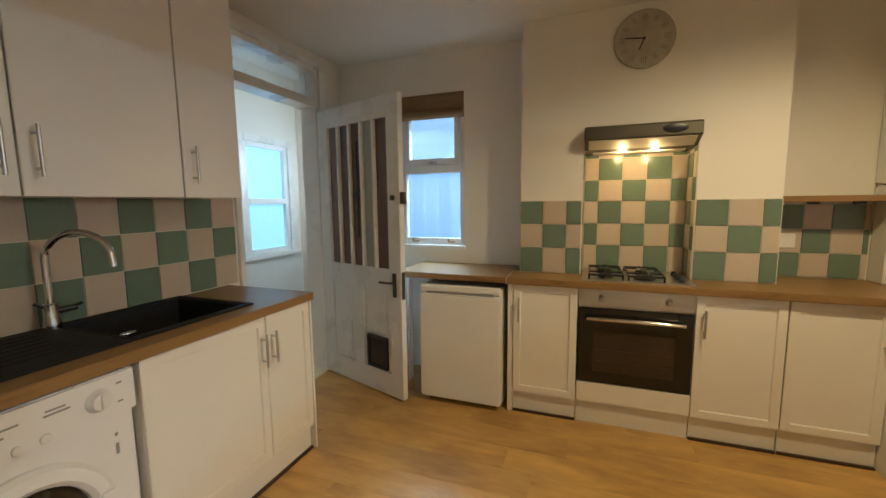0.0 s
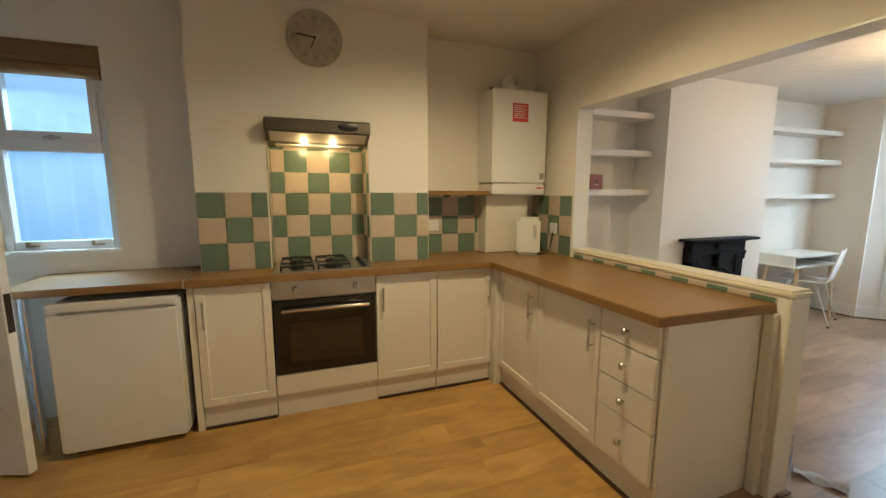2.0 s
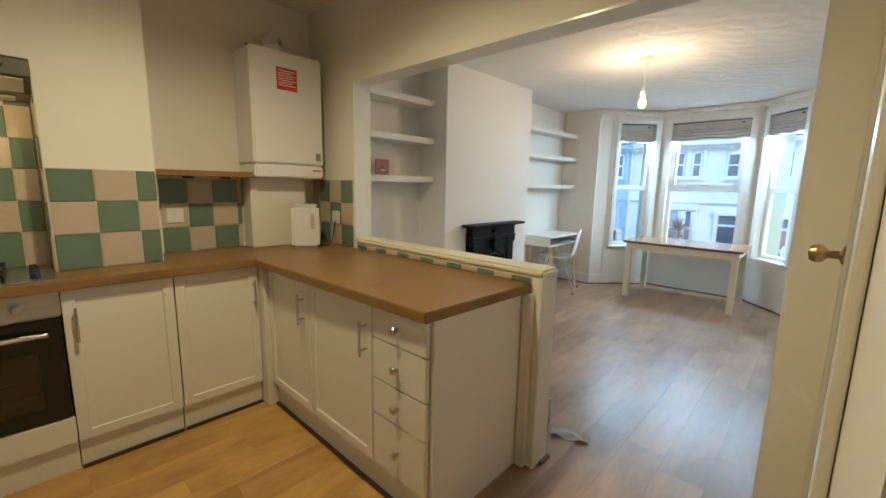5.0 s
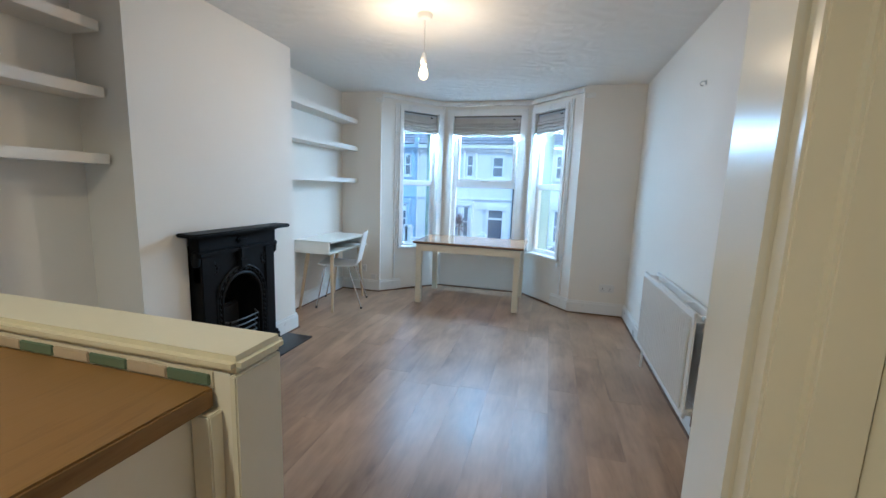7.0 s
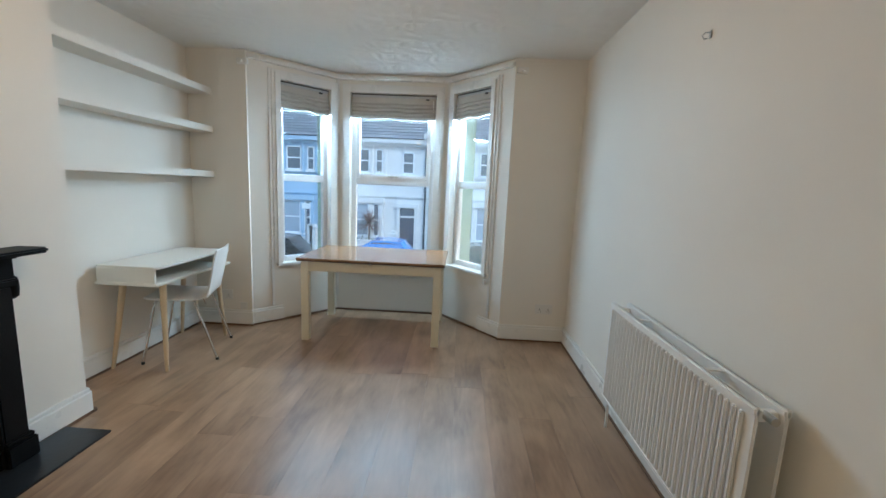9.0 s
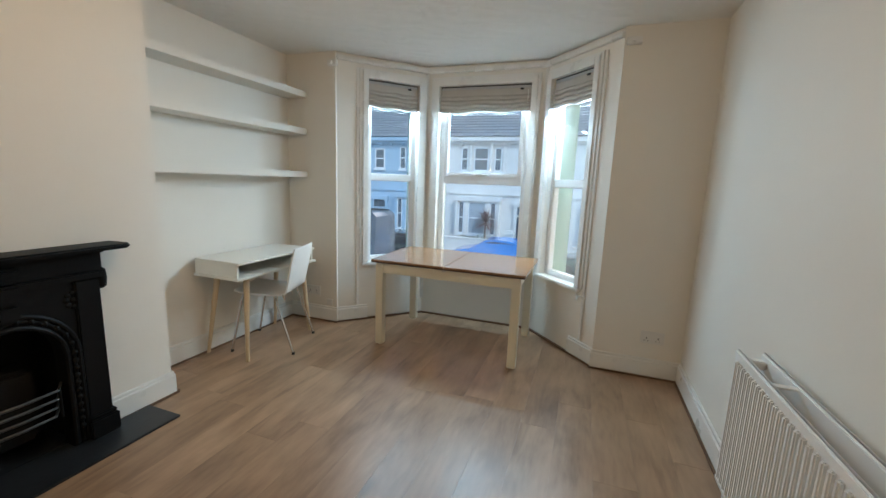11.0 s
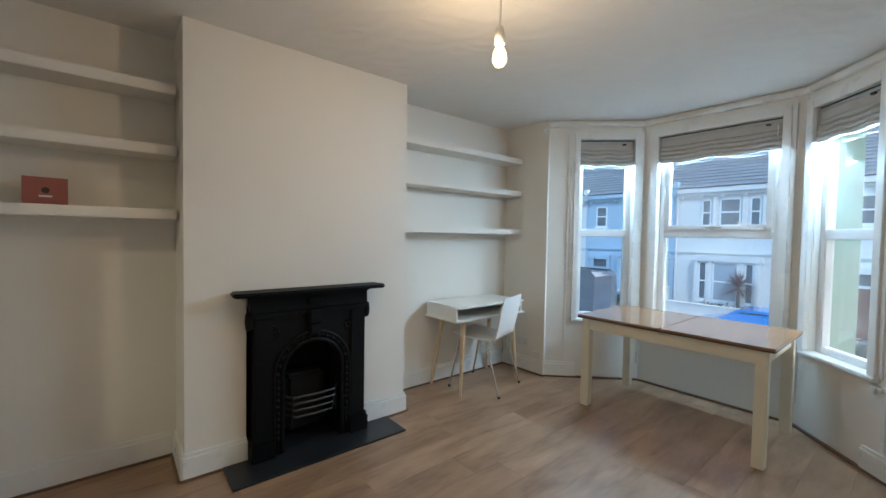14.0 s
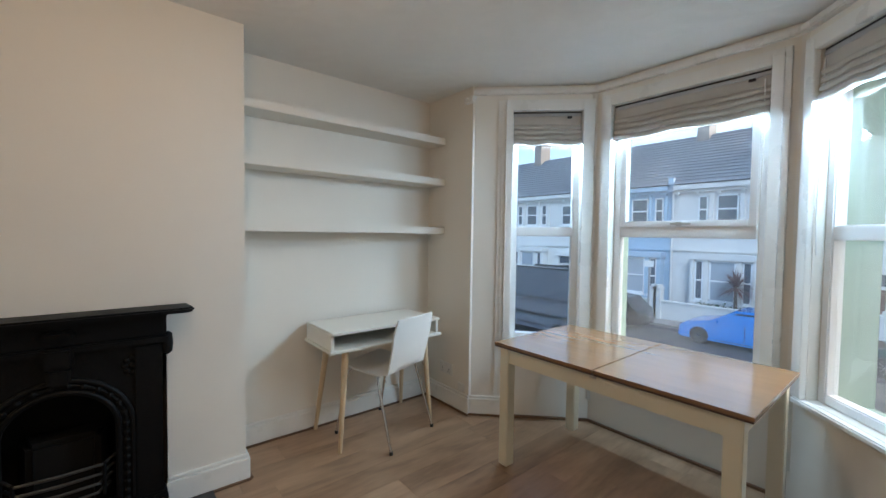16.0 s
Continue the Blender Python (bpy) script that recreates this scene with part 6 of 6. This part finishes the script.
def car(label, x, y, colour, length, width, height, van=False):
    """A parked car with its nose towards +y."""
    c = thing("van" if van else "car", label, "van" if van else "car", x, y, G - 0.1, 0)
    paint = mat("car_paint", colour, 0.25, var=0.05, scale=2, bump=0.0, coat=0.6)
    if van:
        side = [(-0.5, 0.30), (-0.5, 0.94), (-0.47, 1.0), (0.22, 1.0), (0.36, 0.62), (0.49, 0.48), (0.5, 0.14), (0.48, 0.10), (-0.49, 0.10)]
        glass_poly = [(0.20, 0.60), (0.20, 0.92), (0.27, 0.92), (0.345, 0.62)]
    else:
        side = [(-0.5, 0.22), (-0.49, 0.58), (-0.42, 0.70), (-0.34, 0.96), (-0.18, 1.0), (0.02, 0.98), (0.22, 0.66), (0.42, 0.56), (0.49, 0.42), (0.5, 0.18), (0.48, 0.12), (-0.49, 0.12)]
        glass_poly = [(-0.39, 0.66), (-0.32, 0.90), (-0.16, 0.94), (0.01, 0.92), (0.17, 0.66)]
    bm = bmesh.new()
    rows = []
    for s in (-1, -0.92, 0.92, 1):
        rows.append([bm.verts.new((s * width / 2 * (0.86 if z > 0.7 else 1.0), a * length * (1 if abs(s) < 0.95 else 0.985), z * height)) for a, z in side])
    for p, q in zip(rows, rows[1:]):
        for i in range(len(side)):
            j = (i + 1) % len(side)
            bm.faces.new((p[i], p[j], q[j], q[i]))
    bm.faces.new(rows[0])
    bm.faces.new(rows[-1])
    part("body", bm, paint, c, smooth=True)
    for s in (-1, 1):
        bm = bmesh.new()
        v = [bm.verts.new((s * (width / 2 * 0.89 + 0.012 + 0.05 * (0.95 - z)), a * length, z * height)) for a, z in glass_poly]
        u = [bm.verts.new((s * (width / 2 * 0.80), a * length, z * height)) for a, z in glass_poly]
        bm.faces.new(v)
        bm.faces.new(u[::-1])
        for i in range(len(v)):
            j = (i + 1) % len(v)
            bm.faces.new((v[i], v[j], u[j], u[i]))
        part("side_window", bm, M_CARGLASS, c)
        part("door_line", boxes((s * (width / 2 + 0.003) - 0.003, s * (width / 2 + 0.003) + 0.003, -0.06 * length, -0.055 * length, 0.2 * height, 0.62 * height), (s * (width / 2 + 0.003) - 0.003, s * (width / 2 + 0.003) + 0.003, -0.2 * length, 0.16 * length, 0.155 * height, 0.175 * height)), M_BLACK, c)
        part("headlight", boxes((s * width * 0.36 - 0.14, s * width * 0.36 + 0.16, 0.46 * length, 0.492 * length, 0.40 * height, 0.48 * height), bevel=0.02), M_CHROME, c, "clear headlight")
        part("mirror", boxes((s * (width / 2 + 0.09) - 0.09, s * (width / 2 + 0.09) + 0.06, 0.15 * length, 0.15 * length + 0.12, 0.62 * height, 0.62 * height + 0.14), bevel=0.03), paint, c)
        for a in (-0.31, 0.31):
            wh = part("wheel", lathe([(0.30, -0.1), (0.325, -0.08), (0.325, 0.08), (0.30, 0.1), (0.20, 0.1)], 26, pose(s * (width / 2 - 0.06), a * length, 0.325, 0, 90)), M_TYRE, c, smooth=True)
            bm = bmesh.new()
            rod(bm, (s * (width / 2 + 0.02), a * length, 0.325), (s * (width / 2 + 0.05), a * length, 0.325), 0.06)
            for q in range(9):
                b = 2 * math.pi * q / 9
                rod(bm, (s * (width / 2 + 0.045), a * length + 0.04 * math.cos(b), 0.325 + 0.04 * math.sin(b)), (s * (width / 2 + 0.045), a * length + 0.20 * math.cos(b), 0.325 + 0.20 * math.sin(b)), 0.016, sides=6)
            part("rim", bm, M_CHROME, wh, "spoked alloy rim")
    part("windscreen", boxes((-width * 0.36, width * 0.36, -0.006, 0.006, -0.22 * height, 0.20 * height)), M_CARGLASS, c, m=pose(0, (0.30 if van else 0.125) * length, (0.80 if van else 0.81) * height, 32 if van else 58))
    part("number_plate", boxes((-0.26, 0.26, 0.494 * length, 0.503 * length, 0.26 * height, 0.33 * height)), M_PAPER, c)
    if van:
        part("roof_rail", boxes((-width * 0.40, -width * 0.37, -0.45 * length, 0.15 * length, height, height + 0.06), (width * 0.37, width * 0.40, -0.45 * length, 0.15 * length, height, height + 0.06)), M_BLACK, c)
        part("side_moulding", boxes((-width / 2 - 0.014, -width / 2, -0.42 * length, 0.30 * length, 0.30 * height, 0.34 * height), (-width / 2 - 0.008, -width / 2, -0.40 * length, 0.10 * length, 0.56 * height, 0.575 * height)), M_BLACK, c)


car("bright blue hatchback parked across the street", 23.0, 5.35, (0.035, 0.24, 0.70), 4.0, 1.72, 1.45)
car("black hatchback parked behind the blue car", 23.0, 10.9, (0.012, 0.012, 0.015), 3.9, 1.70, 1.42)
car("dark grey panel van parked at the near kerb", 19.0, 11.9, (0.085, 0.10, 0.13), 5.5, 2.0, 2.75, True)
car("dark green hatchback parked across the street", 23.0, 0.4, (0.02, 0.06, 0.06), 4.0, 1.70, 1.44)


def cordyline():
    t = thing("cordyline_palm", "bronze-leaved cordyline palm in the front garden", "palm tree", 26.1, 6.42, G - 0.1)
    part("trunk", rod(bmesh.new(), (0, 0, 0), (0.03, 0.02, 1.85), 0.09, 0.06), M_BARK, t, smooth=True)
    bm = bmesh.new()
    for k in range(170):
        a, e = random.uniform(0, 2 * math.pi), random.uniform(-0.5, 1.4)
        d = Vector((math.cos(a) * math.cos(e), math.sin(a) * math.cos(e), math.sin(e)))
        s = d.cross(Vector((0, 0, 1))).normalized() * 0.022
        o, length = Vector((0.03, 0.02, 1.9)), random.uniform(0.7, 1.1)
        p = [o + s * 0.5, o - s * 0.5, o + d * length * 0.55 - s + Vector((0, 0, -0.02)), o + d * length + Vector((0, 0, -0.12)), o + d * length * 0.55 + s + Vector((0, 0, -0.02))]
        bm.faces.new([bm.verts.new(q) for q in p])
    tagged(part("crown", bm, M_PALM, t), "spray of narrow bronze leaves")


def hedge(y0, y1, x0=25.7, x1=26.3, top=1.1):
    bm = bmesh.new()
    for k in range(900):
        o = Vector((random.uniform(x0, x1) - 25, random.uniform(0, y1 - y0), random.uniform(0.1, top) * (0.75 + 0.25 * math.sin(k))))
        u = Vector((random.gauss(0, 1), random.gauss(0, 1), random.gauss(0, 1))).normalized()
        v = u.cross(Vector((0.3, 0.5, 0.8))).normalized()
        bm.faces.new([bm.verts.new(o + 0.09 * (a * u + b * v)) for a, b in ((1, 0), (0, 0.5), (-1, 0), (0, -0.5))])
    ob = tagged(mesh_ob("hedge", bm, M_LEAF), "low leafy hedge behind a garden wall", "hedge", kind="stuff")
    ob.location = (25, y0, G - 0.05)


cordyline()
hedge(5.4, 8.0)
hedge(13.6, 16.5)
s = thing("street_sign", "grey post with a small white parking sign", "street sign", 24.4, 9.5, G)
part("post", rod(bmesh.new(), (0, 0, 0), (0, 0, 2.95), 0.045), M_GREYPLASTIC, s, smooth=True)
part("sign_plate", boxes((-0.06, -0.045, -0.22, 0.22, 2.6, 2.9), bevel=0.005), M_PAPER, s, "white sign plate")
def planks(x0, x1, y0, y1, material):
    """Vinyl planks laid along a room, staggered, each a board of its own."""
    w, length = 0.183, 1.22
    cut = {}
    y = y0
    while y < y1:
        x = x0 - random.random() * length
        while x < x1:
            a, b = max(x, x0), min(x + length, x1)
            if b - a > 0.03:
                key = round(b - a, 2)
                if key not in cut:
                    c = box(bmesh.new(), 0, b - a - 0.0006, 0, w - 0.0005, -0.005, 0.0, 0.0003)
                    cut[key] = bpy.data.meshes.new("plank")
                    c.to_mesh(cut[key])
                    c.free()
                    cut[key].materials.append(material)
                ob = new("plank", cut[key])
                ob.parent = floor
                ob.location = (a, y, 0)
            x += length
        y += w


# kitchen planks take the lamp-lit copy of the floor colour
planks(-1.36, 2.06, 0.32, 3.58, M_FLOOR_LIT)
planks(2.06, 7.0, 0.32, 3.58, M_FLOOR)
